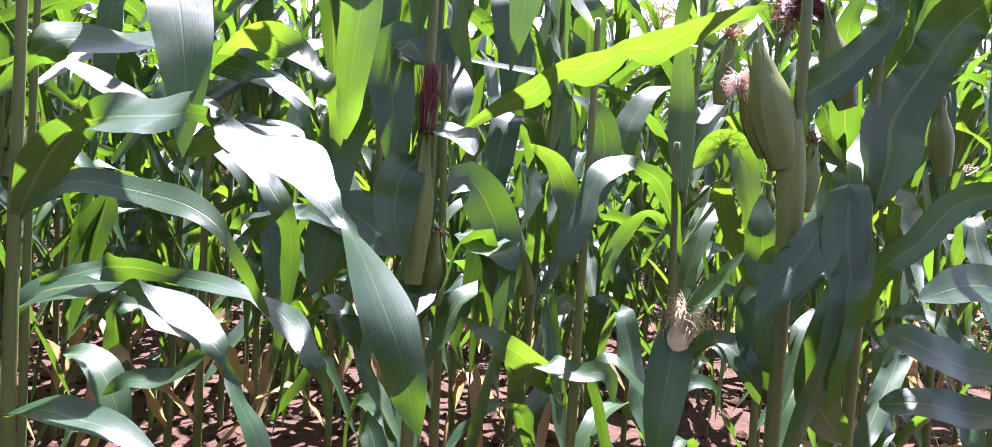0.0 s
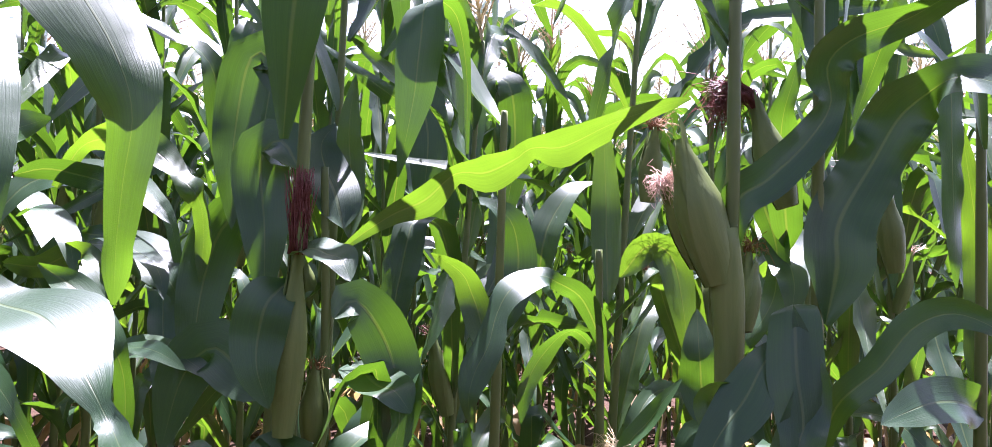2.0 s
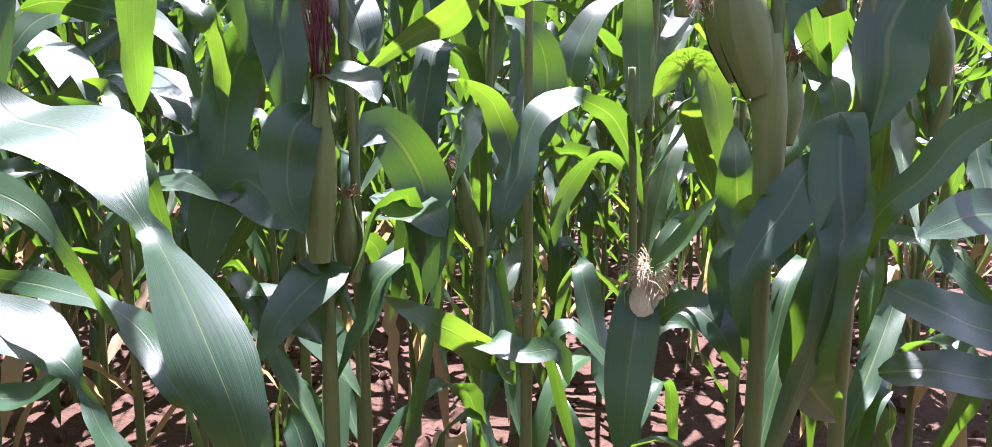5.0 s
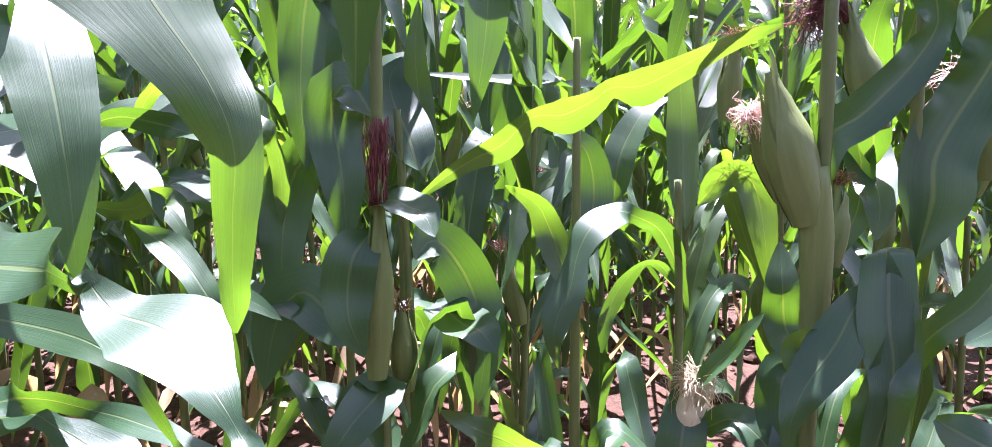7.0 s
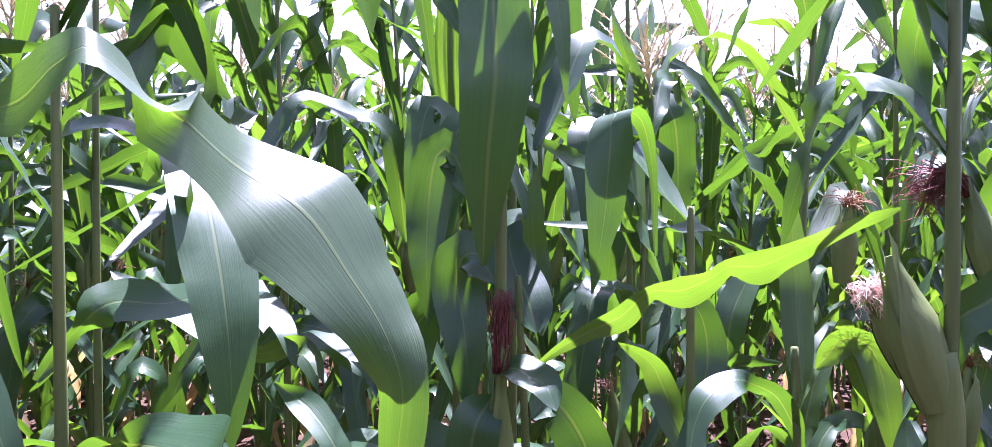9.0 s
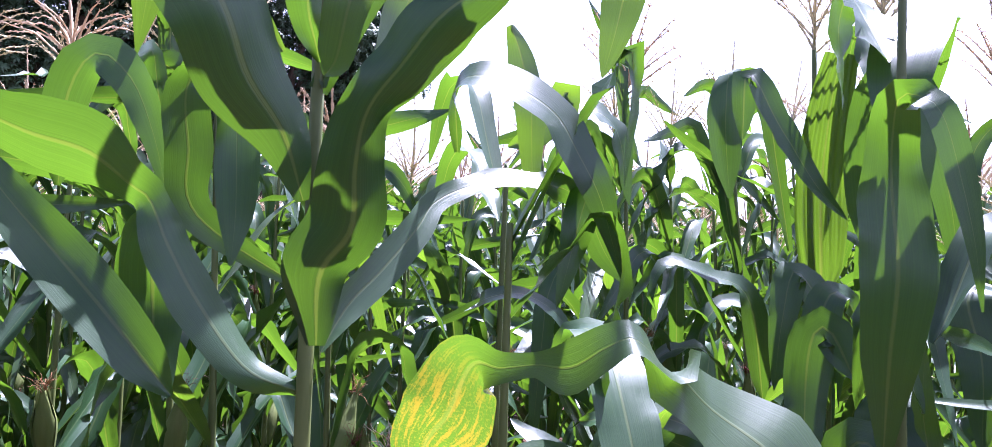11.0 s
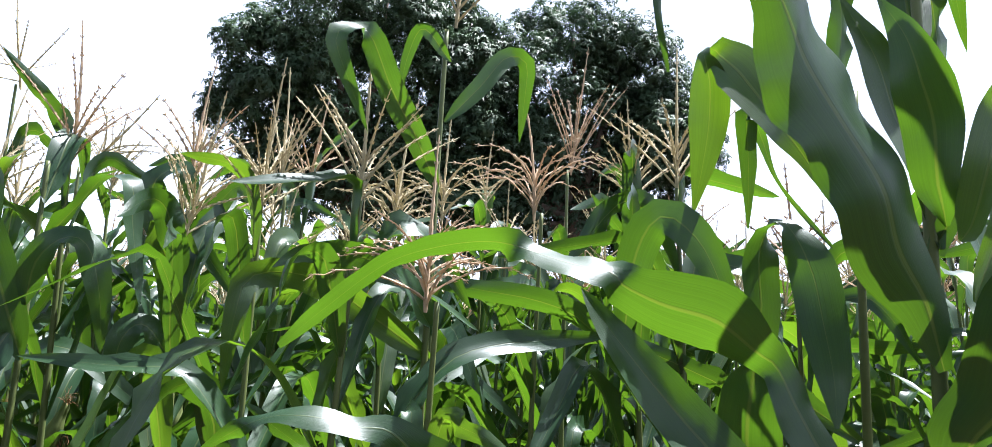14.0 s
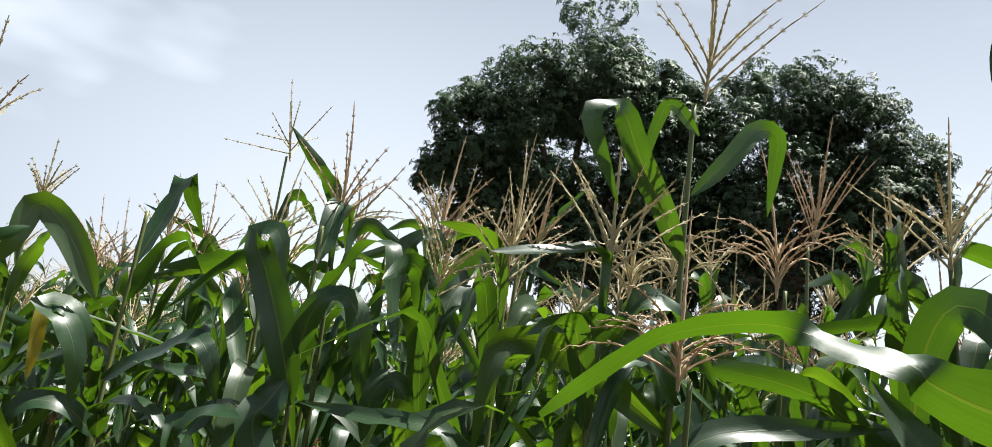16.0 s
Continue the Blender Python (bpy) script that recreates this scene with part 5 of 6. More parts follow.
blade(plant_x, [(-0.067, 0.419, 1.025), (-0.004, 0.463, 1.153), (0.031, 0.493, 1.204), (0.106, 0.494, 1.223), (0.178, 0.468, 1.21), (0.234, 0.44, 1.182), (0.274, 0.411, 1.147), (0.296, 0.389, 1.09), (0.313, 0.377, 1.036)],
      [0.018, 0.034, 0.059, 0.101, 0.077, 0.037, 0.020, 0.017, 0.003], [(0.04, -0.95, 0.31), (0.08, -0.94, 0.34), (-0.08, -0.86, 0.5), (-0.12, -0.48, 0.87), (0.11, -0.42, 0.9), (0.13, -0.63, 0.77), (-0.05, -0.89, 0.46), (-0.03, -0.96, 0.28), (-0.03, -0.98, 0.2)], nseg=45, fold=.12, wave=.08)
blade(plant_x, [(0.042, 0.415, 1.025), (0.098, 0.427, 1.095), (0.151, 0.417, 1.103), (0.221, 0.395, 1.106), (0.276, 0.365, 1.069), (0.308, 0.347, 1.038), (0.325, 0.336, 0.988)],
      [0.013, 0.024, 0.080, 0.122, 0.085, 0.023, 0.003], [(-0.03, -0.98, 0.2), (-0.1, -0.98, 0.17), (-0.18, -0.39, 0.9), (0.08, -0.39, 0.91), (0.34, -0.51, 0.79), (-0.08, -0.95, 0.29), (-0.03, -0.98, 0.2)], nseg=35, fold=.12, wave=.1)
blade(plant_x, [(-0.093, 0.593, 1.173), (-0.035, 0.582, 1.179), (0.017, 0.552, 1.141), (0.072, 0.519, 1.088), (0.127, 0.496, 1.036), (0.166, 0.472, 0.977)],
      [0.012, 0.061, 0.057, 0.064, 0.034, 0.003], [(-0.19, -0.98, 0.04), (0.14, -0.37, 0.92), (0.4, -0.47, 0.79), (0.46, -0.49, 0.74), (0.36, -0.71, 0.6), (-0.13, -0.95, 0.29)], nseg=30, fold=.12, wave=.1)
blade(plant_x, [(0.189, 0.257, 0.879), (0.258, 0.258, 0.945), (0.297, 0.251, 0.966), (0.347, 0.238, 0.959), (0.394, 0.212, 0.94), (0.446, 0.196, 0.921)],
      [0.010, 0.029, 0.063, 0.043, 0.023, 0.003], [(-0.11, -0.99, 0.13), (-0.43, -0.77, 0.47), (-0.23, -0.38, 0.89), (0.1, -0.38, 0.92), (0.04, -0.62, 0.78), (-0.17, -0.93, 0.33)], nseg=30, fold=.12, wave=.1)
blade(plant_x, [(0.023, -0.042, 0.696), (0.095, -0.074, 0.718), (0.167, -0.097, 0.713), (0.245, -0.122, 0.688)],
      0.06, [(0.4, -0.33, 0.85), (0.38, -0.35, 0.86), (0.34, -0.36, 0.87), (0.23, -0.59, 0.77)])
blade(plant_x, [(0.061, 0.367, 1.201), (0.114, 0.356, 1.212), (0.181, 0.332, 1.199), (0.233, 0.308, 1.188), (0.28, 0.274, 1.172), (0.33, 0.247, 1.133)],
      0.042, [(0.41, -0.86, -0.31), (0.36, -0.81, -0.45), (0.35, -0.89, -0.31), (0.34, -0.49, 0.8), (0.32, -0.49, 0.81), (0.26, -0.92, 0.31)], fold=.15, base=.5)
blade(plant_x, [(0.021, 0.462, 1.14), (0.077, 0.431, 1.152), (0.139, 0.373, 1.112), (0.168, 0.344, 1.051)],
      0.05, [(0.28, -0.57, 0.77), (0.39, -0.45, 0.8), (0.37, -0.45, 0.81), (0.35, -0.88, 0.31)], fold=.15)
blade(plant_x, [(0.025, 0.422, 1.066), (0.095, 0.399, 1.065), (0.153, 0.369, 1.085), (0.199, 0.336, 1.077), (0.225, 0.31, 1.037)],
      0.045, [(0.42, -0.85, -0.31), (0.36, -0.81, -0.45), (0.36, -0.88, -0.31), (0.34, -0.45, 0.83), (0.32, -0.89, 0.31)], fold=.15, mat=LEAF_YOUNG)
blade(plant_x, [(0.148, 0.404, 1.118), (0.199, 0.381, 1.11), (0.252, 0.337, 1.098), (0.302, 0.291, 1.068), (0.321, 0.265, 1.026)],
      0.05, [(0.35, -0.88, -0.31), (0.34, -0.46, 0.82), (0.31, -0.47, 0.83), (0.29, -0.46, 0.84), (0.26, -0.91, 0.31)], fold=.15)
blade(plant_x, [(0.194, 0.277, 0.922), (0.246, 0.238, 0.951), (0.3, 0.208, 0.97), (0.347, 0.176, 0.967), (0.39, 0.152, 0.948)],
      0.042, [(0.37, -0.92, -0.16), (0.3, -0.41, 0.86), (0.28, -0.42, 0.86), (0.25, -0.86, 0.45), (0.24, -0.96, 0.16)], fold=.15)
blade(plant_x, [(0.074, 0.522, 1.238), (0.116, 0.504, 1.265), (0.184, 0.46, 1.259), (0.232, 0.438, 1.264), (0.263, 0.41, 1.203)],
      0.05, [(0.34, -0.82, 0.45), (0.38, -0.5, 0.78), (0.3, -0.84, -0.45), (0.27, -0.85, -0.45), (0.27, -0.91, -0.31)], fold=.15)
blade(plant_x, [(0.003, 0.197, 1.357), (0.062, 0.169, 1.396), (0.116, 0.123, 1.371), (0.162, 0.064, 1.315), (0.195, 0.022, 1.224), (0.213, -0.001, 1.13), (0.217, -0.012, 1.037)],
      0.1, [(0.47, -0.76, 0.45), (0.52, -0.46, 0.72), (0.5, -0.47, 0.73), (0.48, -0.46, 0.75), (0.41, -0.79, 0.45), (0.45, -0.86, 0.23), (0.46, -0.89, 0)], fold=.12, nseg=26, wave=.08)
blade(plant_x, [(0.047, 0.328, 1.092), (-0.034, 0.335, 1.152), (-0.113, 0.34, 1.191), (-0.147, 0.343, 1.211)],
      0.06, [(0.4, -0.5, 0.77), (0.45, -0.49, 0.75), (0.48, -0.47, 0.73), (0.43, -0.78, 0.45)])
blade(plant_x, [(0.224, 0.103, 0.755), (0.164, 0.123, 0.713), (0.094, 0.136, 0.701), (0.057, 0.136, 0.675)],
      0.05, [(0.2, -0.61, 0.77), (0.31, -0.4, 0.86), (0.25, -0.59, 0.77), (0.4, -0.86, 0.31)])
blade(plant_x, [(-0.04, 0.212, 0.715), (-0.005, 0.211, 0.712), (0.042, 0.187, 0.685), (0.082, 0.17, 0.591)],
      0.06, [(0.29, -0.57, 0.77), (0.37, -0.38, 0.85), (0.35, -0.38, 0.85), (0.35, -0.82, 0.45)])
plant_q = edge_plant((0.553, 1.157), 1.9, 0.0125, 308, [0.3, 0.4, 0.5, 0.6], [1.36, 1.44, 1.5, 1.56, 1.62, 1.68, 1.75], TASSEL, "maize plant with dark wavy hanging leaves")
blade(plant_q, [(-0.059, -0.039, 1.028), (-0.087, -0.106, 1.064), (-0.098, -0.14, 0.988), (-0.098, -0.153, 0.932), (-0.116, -0.165, 0.87), (-0.146, -0.178, 0.782), (-0.18, -0.191, 0.705), (-0.205, -0.193, 0.641)],
      [0.015, 0.054, 0.067, 0.057, 0.040, 0.040, 0.024, 0.003], [(0.14, -0.52, -0.84), (0.31, 0.24, -0.92), (0.29, 0.89, -0.34), (0.08, 0.97, -0.22), (-0.36, 0.93, -0.05), (-0.35, 0.94, -0.01), (-0.3, 0.95, 0.03), (0.04, 1, -0.05)], nseg=40, fold=.25, wave=.2)
blade(plant_q, [(-0.052, -0.06, 1.019), (-0.116, -0.108, 1.001), (-0.153, -0.129, 0.954), (-0.194, -0.15, 0.913), (-0.213, -0.161, 0.872), (-0.213, -0.163, 0.83)],
      [0.010, 0.038, 0.064, 0.046, 0.020, 0.003], [(-0.51, 0.79, -0.35), (-0.03, 0.71, -0.71), (0.27, 0.76, -0.59), (0.36, 0.75, -0.55), (-0.05, 0.99, -0.15), (0.04, 1, -0.05)], nseg=30, fold=.2, wave=.3)
blade(plant_q, [(-0.009, -0.021, 0.852), (-0.008, -0.066, 0.938), (0.035, -0.082, 0.987), (0.073, -0.088, 1.037), (0.108, -0.103, 1.057), (0.144, -0.116, 1.048), (0.175, -0.147, 1.019), (0.221, -0.149, 0.975)],
      [0.012, 0.037, 0.041, 0.045, 0.042, 0.026, 0.045, 0.003], [(-0.27, -0.85, -0.44), (-0.69, -0.72, -0.11), (-0.45, -0.88, 0.16), (-0.47, -0.85, 0.24), (-0.38, -0.89, 0.26), (-0.38, -0.86, 0.33), (0.26, -0.74, 0.62), (-0.09, -0.99, -0.05)], nseg=40, fold=.25, wave=.25, across=8)
blade(plant_q, [(0.042, 0.257, 1.213), (0.052, 0.249, 1.169), (0.063, 0.24, 1.117), (0.06, 0.233, 1.062), (0.028, 0.229, 1.006), (0.002, 0.234, 0.957)],
      [0.050, 0.062, 0.061, 0.066, 0.035, 0.003], [(0.67, 0.74, 0), (0.95, 0.27, 0.16), (0.99, 0.16, 0.05), (0.91, 0.26, -0.32), (0.79, 0.43, -0.44), (0.09, 0.99, 0.05)], nseg=30, fold=.12, wave=.1)
# another unseen leaf overhead, added to keep sun off the neighbouring leaves
blade(plant_q, [(0, 0.02, 1.5), (-0.02, 0.08, 1.65), (0, 0.14, 1.74), (0.08, 0.17, 1.77), (0.18, 0.2, 1.77), (0.28, 0.25, 1.72), (0.36, 0.28, 1.62)],
      [0.03, 0.09, 0.12, 0.125, 0.12, 0.08, 0.005], [(0, -0.6, 0.8), (0.5, -0.4, 0.8), (0, -0.2, 1), (0, 0, 1), (0, 0, 1), (0.3, 0, 1), (0.5, 0, 0.8)], nseg=36, fold=.2, wave=.12)
blade(plant_q, [(-0.029, -0.129, 0.868), (0.008, -0.171, 0.849), (0.07, -0.195, 0.834), (0.102, -0.276, 0.845)],
      0.065, [(-0.45, -0.77, 0.45), (-0.33, -0.51, 0.79), (-0.36, -0.49, 0.79), (-0.41, -0.49, 0.77)], fold=.2, wave=.6, nseg=30)
blade(plant_q, [(-0.014, -0.105, 0.757), (0.029, -0.136, 0.769), (0.101, -0.16, 0.767), (0.139, -0.241, 0.774)],
      0.06, [(-0.45, -0.77, 0.45), (-0.33, -0.51, 0.79), (-0.36, -0.49, 0.79), (-0.41, -0.49, 0.77)], fold=.2, wave=.6, nseg=30)
blade(plant_q, [(-0.063, -0.106, 0.701), (-0.127, -0.149, 0.781), (-0.111, -0.164, 0.904), (-0.08, -0.141, 0.97), (-0.092, -0.116, 1.062)],
      0.06, [(-0.42, -0.78, 0.45), (-0.4, -0.8, 0.45), (-0.44, -0.84, 0.31), (-0.45, -0.84, 0.31), (-0.41, -0.79, 0.45)], fold=.3, wave=.6, nseg=30)
blade(plant_q, [(0.074, 0.229, 1.133), (0.033, 0.178, 1.305), (0.036, 0.145, 1.395), (0.047, 0.142, 1.428)],
      0.06, [(-0.29, -0.57, 0.77), (-0.28, -0.57, 0.77), (-0.38, -0.55, 0.74), (-0.42, -0.79, 0.45)], wave=.6, nseg=30)
plant_r = edge_plant((0.908, 1.314), 1.95, 0.0125, 309, [0.3, 0.5, 0.8], [1.38, 1.48, 1.55, 1.62, 1.7, 1.8], TASSEL_RED, "maize plant with dark folded leaves and salmon silk")
blade(plant_r, [(-0.023, -0.031, 1.295), (-0.06, -0.054, 1.402), (-0.105, -0.071, 1.427), (-0.118, -0.085, 1.341), (-0.118, -0.09, 1.246), (-0.111, -0.087, 1.16), (-0.104, -0.083, 1.083)],
      [0.010, 0.046, 0.029, 0.036, 0.034, 0.040, 0.003], [(0.08, -0.98, -0.18), (0.36, -0.93, -0.05), (0.69, 0.1, -0.71), (0.1, 0.99, -0.11), (0.08, 1, -0), (-0.42, 0.91, 0), (0.09, 0.99, 0.05)], nseg=35, fold=.2, wave=.2)
blade(plant_r, [(0.002, 0.002, 0.89), (-0.091, -0.04, 0.915), (-0.159, -0.053, 0.898), (-0.207, -0.068, 0.883)],
      0.08, [(-0.6, -0.74, 0.31), (-0.53, -0.71, 0.45), (-0.54, -0.78, 0.31), (-0.52, -0.8, 0.31)], wave=.6, nseg=30)
blade(plant_r, [(-0.009, 0.001, 0.929), (0.032, 0.042, 1.104), (-0.008, 0.039, 1.355)],
      0.05, [(-0.59, -0.74, -0.31), (-0.6, -0.74, -0.31), (-0.6, -0.78, -0.16)], mat=LEAF_YOUNG, wave=.6, nseg=30)
plant_c = edge_plant((-0.931, 0.951), 2.0, 0.012, 310, [0.4, 0.7], [], None, "maize plant with arching green leaves behind another stalk")
blade(plant_c, [(-0.007, -0.011, 1.454), (-0.069, -0.165, 1.553), (-0.057, -0.195, 1.646), (-0.046, -0.211, 1.723), (-0.033, -0.181, 1.76), (0.003, -0.175, 1.697), (0.026, -0.189, 1.613), (0.043, -0.203, 1.544), (0.05, -0.214, 1.483)],
      [0.016, 0.051, 0.072, 0.064, 0.020, 0.068, 0.062, 0.045, 0.005], [(0.84, -0.49, -0.24), (0.93, -0.36, -0.1), (0.94, -0.29, -0.2), (0.96, -0.24, -0.17), (-0.65, 0.41, -0.64), (-0.09, 0.99, -0.09), (-0.42, 0.87, -0.27), (-0.57, 0.78, -0.26), (-0.46, 0.86, -0.21)], nseg=45, fold=.15, wave=.06, across=8)
blade(plant_c, [(-0, -0.085, 1.803), (-0.029, -0.122, 1.873), (-0.053, -0.16, 1.924), (-0.071, -0.19, 1.972), (-0.088, -0.211, 2.007), (-0.117, -0.243, 2.028), (-0.121, -0.226, 1.978), (-0.131, -0.214, 1.919), (-0.146, -0.208, 1.858), (-0.166, -0.203, 1.785)],
      [0.011, 0.028, 0.075, 0.091, 0.097, 0.014, 0.059, 0.065, 0.041, 0.003], [(0.7, -0.71, -0.08), (0.68, -0.72, -0.15), (0.92, -0.37, 0.14), (0.87, -0.49, 0.07), (0.82, -0.55, 0.15), (0.18, 0.76, -0.62), (-0.54, 0.79, 0.28), (-0.79, 0.56, 0.25), (-0.79, 0.56, 0.25), (-0.79, 0.56, 0.25)], nseg=50, fold=.1, wave=.05, mat=LEAF_YOUNG, across=8)
blade(plant_c, [(-0.025, -0.039, 1.741), (-0.091, -0.072, 1.847), (-0.119, -0.077, 1.927), (-0.127, -0.107, 1.971), (-0.139, -0.083, 1.879), (-0.154, -0.06, 1.782)],
      [0.008, 0.008, 0.020, 0.041, 0.030, 0.003], [(0.75, -0.59, 0.28), (-0.49, -0.78, -0.4), (0.09, -0.97, -0.25), (-0.79, 0.56, 0.25), (-0.79, 0.56, 0.25), (-0.79, 0.56, 0.25)], nseg=30, fold=.15, wave=.1)
blade(plant_c, [(-0.272, -0.235, 1.594), (-0.239, -0.253, 1.714), (-0.192, -0.248, 1.778), (-0.143, -0.226, 1.739), (-0.11, -0.21, 1.66), (-0.094, -0.195, 1.574)],
      0.062, [(0.72, -0.7, 0), (0.63, -0.63, -0.45), (0.65, -0.69, 0.31), (0.62, -0.72, -0.31), (0.6, -0.74, -0.31), (0.61, -0.78, -0.16)], fold=.2)
plant_h = edge_plant((-0.844, 1.431), 1.72, 0.009, 311, [0.4, 0.7, 0.9], [1.6, 1.67, 1.7], None, "maize plant with a pale glossy arching leaf")
blade(plant_h, [(0.127, -0.413, 1.667), (0.146, -0.449, 1.748), (0.177, -0.453, 1.766), (0.233, -0.433, 1.754), (0.285, -0.4, 1.719), (0.314, -0.38, 1.656), (0.335, -0.355, 1.599), (0.348, -0.335, 1.535), (0.36, -0.316, 1.475)],
      [0.010, 0.050, 0.078, 0.090, 0.073, 0.064, 0.047, 0.022, 0.003], [(0.42, -0.79, -0.45), (-0.84, -0.5, 0.22), (0.08, -0.67, 0.74), (0.55, -0.52, 0.66), (0.79, -0.48, 0.38), (0.79, -0.6, 0.11), (0.61, -0.78, -0.12), (0.2, -0.95, -0.25), (0.61, -0.78, -0.12)], nseg=45, fold=.15, wave=.05)
blade(plant_h, [(0.135, -0.253, 1.917), (0.152, -0.23, 1.853), (0.157, -0.214, 1.775), (0.157, -0.2, 1.685), (0.155, -0.189, 1.598)],
      [0.017, 0.062, 0.065, 0.043, 0.003], [(-0.61, 0.78, 0.12), (-0.83, 0.55, 0.02), (-0.83, 0.56, 0.07), (-0.78, 0.62, 0.1), (-0.61, 0.78, 0.12)], nseg=25, fold=.15, wave=.08, mat=LEAF_YOUNG)
blade(plant_h, [(0.003, 0.02, 1.361), (-0.013, -0.072, 1.425), (0.069, -0.073, 1.457), (0.135, -0.036, 1.423), (0.179, -0.013, 1.358)],
      0.055, [(0.27, -0.85, 0.45), (0.21, -0.6, 0.77), (0.13, -0.43, 0.89), (0.27, -0.51, 0.82), (0.2, -0.93, 0.31)], fold=.2)
blade(plant_h, [(0.026, -0.025, 1.75), (0.086, 0.02, 1.79), (0.129, 0.044, 1.879), (0.115, 0.032, 1.713)],
      0.06, [(0.3, -0.94, -0.16), (0.25, -0.92, -0.31), (0.22, -0.92, -0.31), (0.23, -0.92, -0.31)], mat=LEAF_YOUNG)
plant_d = edge_plant((-0.133, 1.65), 2.0, 0.011, 312, [0.4, 0.6, 0.9], [1.85], TASSEL, "maize plant with a tall folded leaf over hanging ones")
blade(plant_d, [(-0.025, -0.021, 1.544), (-0.027, -0.054, 1.722), (0.007, -0.08, 1.861), (0.066, -0.096, 1.807), (0.102, -0.095, 1.65), (0.119, -0.088, 1.459)],
      0.085, [(0.03, -0.99, 0.16), (0.04, -0.99, -0.16), (0.01, -1, 0), (-0.02, -0.64, 0.77), (-0.05, -0.95, 0.31), (-0.06, -0.99, 0.16)], fold=.15, nseg=26)
blade(plant_d, [(-0.071, 0.027, 1.307), (-0.106, 0.006, 1.432), (-0.155, -0.019, 1.517), (-0.179, -0.044, 1.406), (-0.193, -0.053, 1.276)],
      0.07, [(0.05, -0.89, 0.45), (0.05, -0.64, 0.77), (0.18, -0.58, 0.79), (0.12, -0.88, 0.45), (0.14, -0.98, 0.16)], fold=.15)
blade(plant_d, [(-0.045, -0.012, 1.421), (-0.078, -0.05, 1.469), (-0.104, -0.08, 1.432), (-0.119, -0.1, 1.29), (-0.13, -0.099, 1.196)],
      0.07, [(0.04, -0.89, 0.45), (0.14, -0.58, 0.81), (0.08, -0.89, 0.45), (0.1, -0.97, 0.23), (0.11, -0.98, 0.16)], fold=.2)
blade(plant_d, [(-0.022, -0.163, 1.193), (-0.007, -0.183, 1.272), (0.023, -0.204, 1.287), (0.043, -0.224, 1.209), (0.062, -0.213, 1.148)],
      0.085, [(0.02, -0.64, 0.77), (0.09, -0.52, 0.85), (0.07, -0.53, 0.85), (-0.01, -0.64, 0.77), (-0.02, -0.95, 0.31)])
plant_e = edge_plant((-0.262, 1.786), 2.0, 0.011, 313, [0.4, 0.6, 0.9], [], TASSEL, "maize plant with an upright pleated bright green leaf")
blade(plant_e, [(-0.059, 0.1, 1.563), (-0.083, 0.069, 1.76), (-0.104, 0.03, 1.915), (-0.167, -0.02, 1.966), (-0.179, -0.041, 1.87), (-0.176, -0.045, 1.762), (-0.169, -0.047, 1.672)],
      [0.017, 0.039, 0.058, 0.047, 0.084, 0.066, 0.008], [(0.37, -0.92, -0.1), (0.4, -0.91, -0.13), (0.41, -0.89, -0.21), (0.19, 0.37, -0.91), (-0.36, 0.93, -0.1), (-0.38, 0.92, -0.05), (-0.39, 0.92, -0.06)], nseg=35, fold=.2, wave=.1)
blade(plant_e, [(0.012, -0.006, 1.46), (0.017, -0.039, 1.688), (0.038, -0.064, 1.86), (0.06, -0.09, 1.96)],
      0.105, [(0.08, -1, 0), (0.08, -0.98, -0.16), (0.07, -0.99, -0.16), (0.06, -1, 0)], fold=.1, wave=.05, mat=LEAF_YOUNG, cut=0.35, pleat=0.075, across=36, nseg=24)
blade(plant_e, [(-0.127, -0.156, 1.781), (-0.114, -0.158, 1.918), (-0.05, -0.158, 1.801), (0.011, -0.149, 1.684), (0.07, -0.121, 1.61)],
      0.06, [(0.16, -0.88, 0.45), (0.28, -0.65, 0.7), (0.08, -0.63, 0.77), (0.08, -0.89, 0.45), (0.05, -0.95, 0.31)])
blade(plant_e, [(-0.106, -0.01, 1.235), (-0.127, -0.062, 1.457), (-0.198, -0.115, 1.502), (-0.28, -0.171, 1.526), (-0.311, -0.202, 1.451)],
      0.06, [(0.1, -0.63, 0.77), (0.11, -0.63, 0.77), (0.27, -0.55, 0.79), (0.32, -0.54, 0.78), (0.28, -0.91, 0.31)])
plant_f = edge_plant((0.139, 2.126), 1.95, 0.011, 314, [0.4, 0.6, 0.9], [1.6, 1.8], TASSEL_RED, "maize plant with broad leaves folded over at the top")
blade(plant_f, [(0.087, 0.047, 1.337), (0.056, 0.007, 1.454), (-0.017, -0.056, 1.455), (-0.046, -0.092, 1.324), (-0.057, -0.112, 1.196), (-0.069, -0.109, 1.067)],
      0.11, [(-0.15, -0.94, 0.31), (-0.05, -0.57, 0.82), (-0.02, -0.57, 0.82), (-0.09, -0.92, 0.38), (-0.1, -0.98, -0.16), (-0.09, -0.98, -0.16)], fold=.08)
blade(plant_f, [(0.032, 0.073, 1.442), (0.057, 0.055, 1.565), (0.113, 0.046, 1.542), (0.126, 0.04, 1.354), (0.094, 0.017, 1.147)],
      0.1, [(-0.13, -0.98, 0.16), (-0.05, -0.59, 0.8), (-0.11, -0.63, 0.77), (-0.17, -0.96, 0.23), (-0.16, -0.97, 0.16)], fold=.15)
blade(plant_f, [(-0.175, -0.26, 1.073), (-0.114, -0.26, 1.119), (-0.042, -0.253, 1.125), (0.041, -0.228, 1.089)],
      0.06, [(0.04, -0.49, 0.87), (-0.03, -0.45, 0.89), (-0.02, -0.5, 0.87), (-0.1, -0.63, 0.77)])
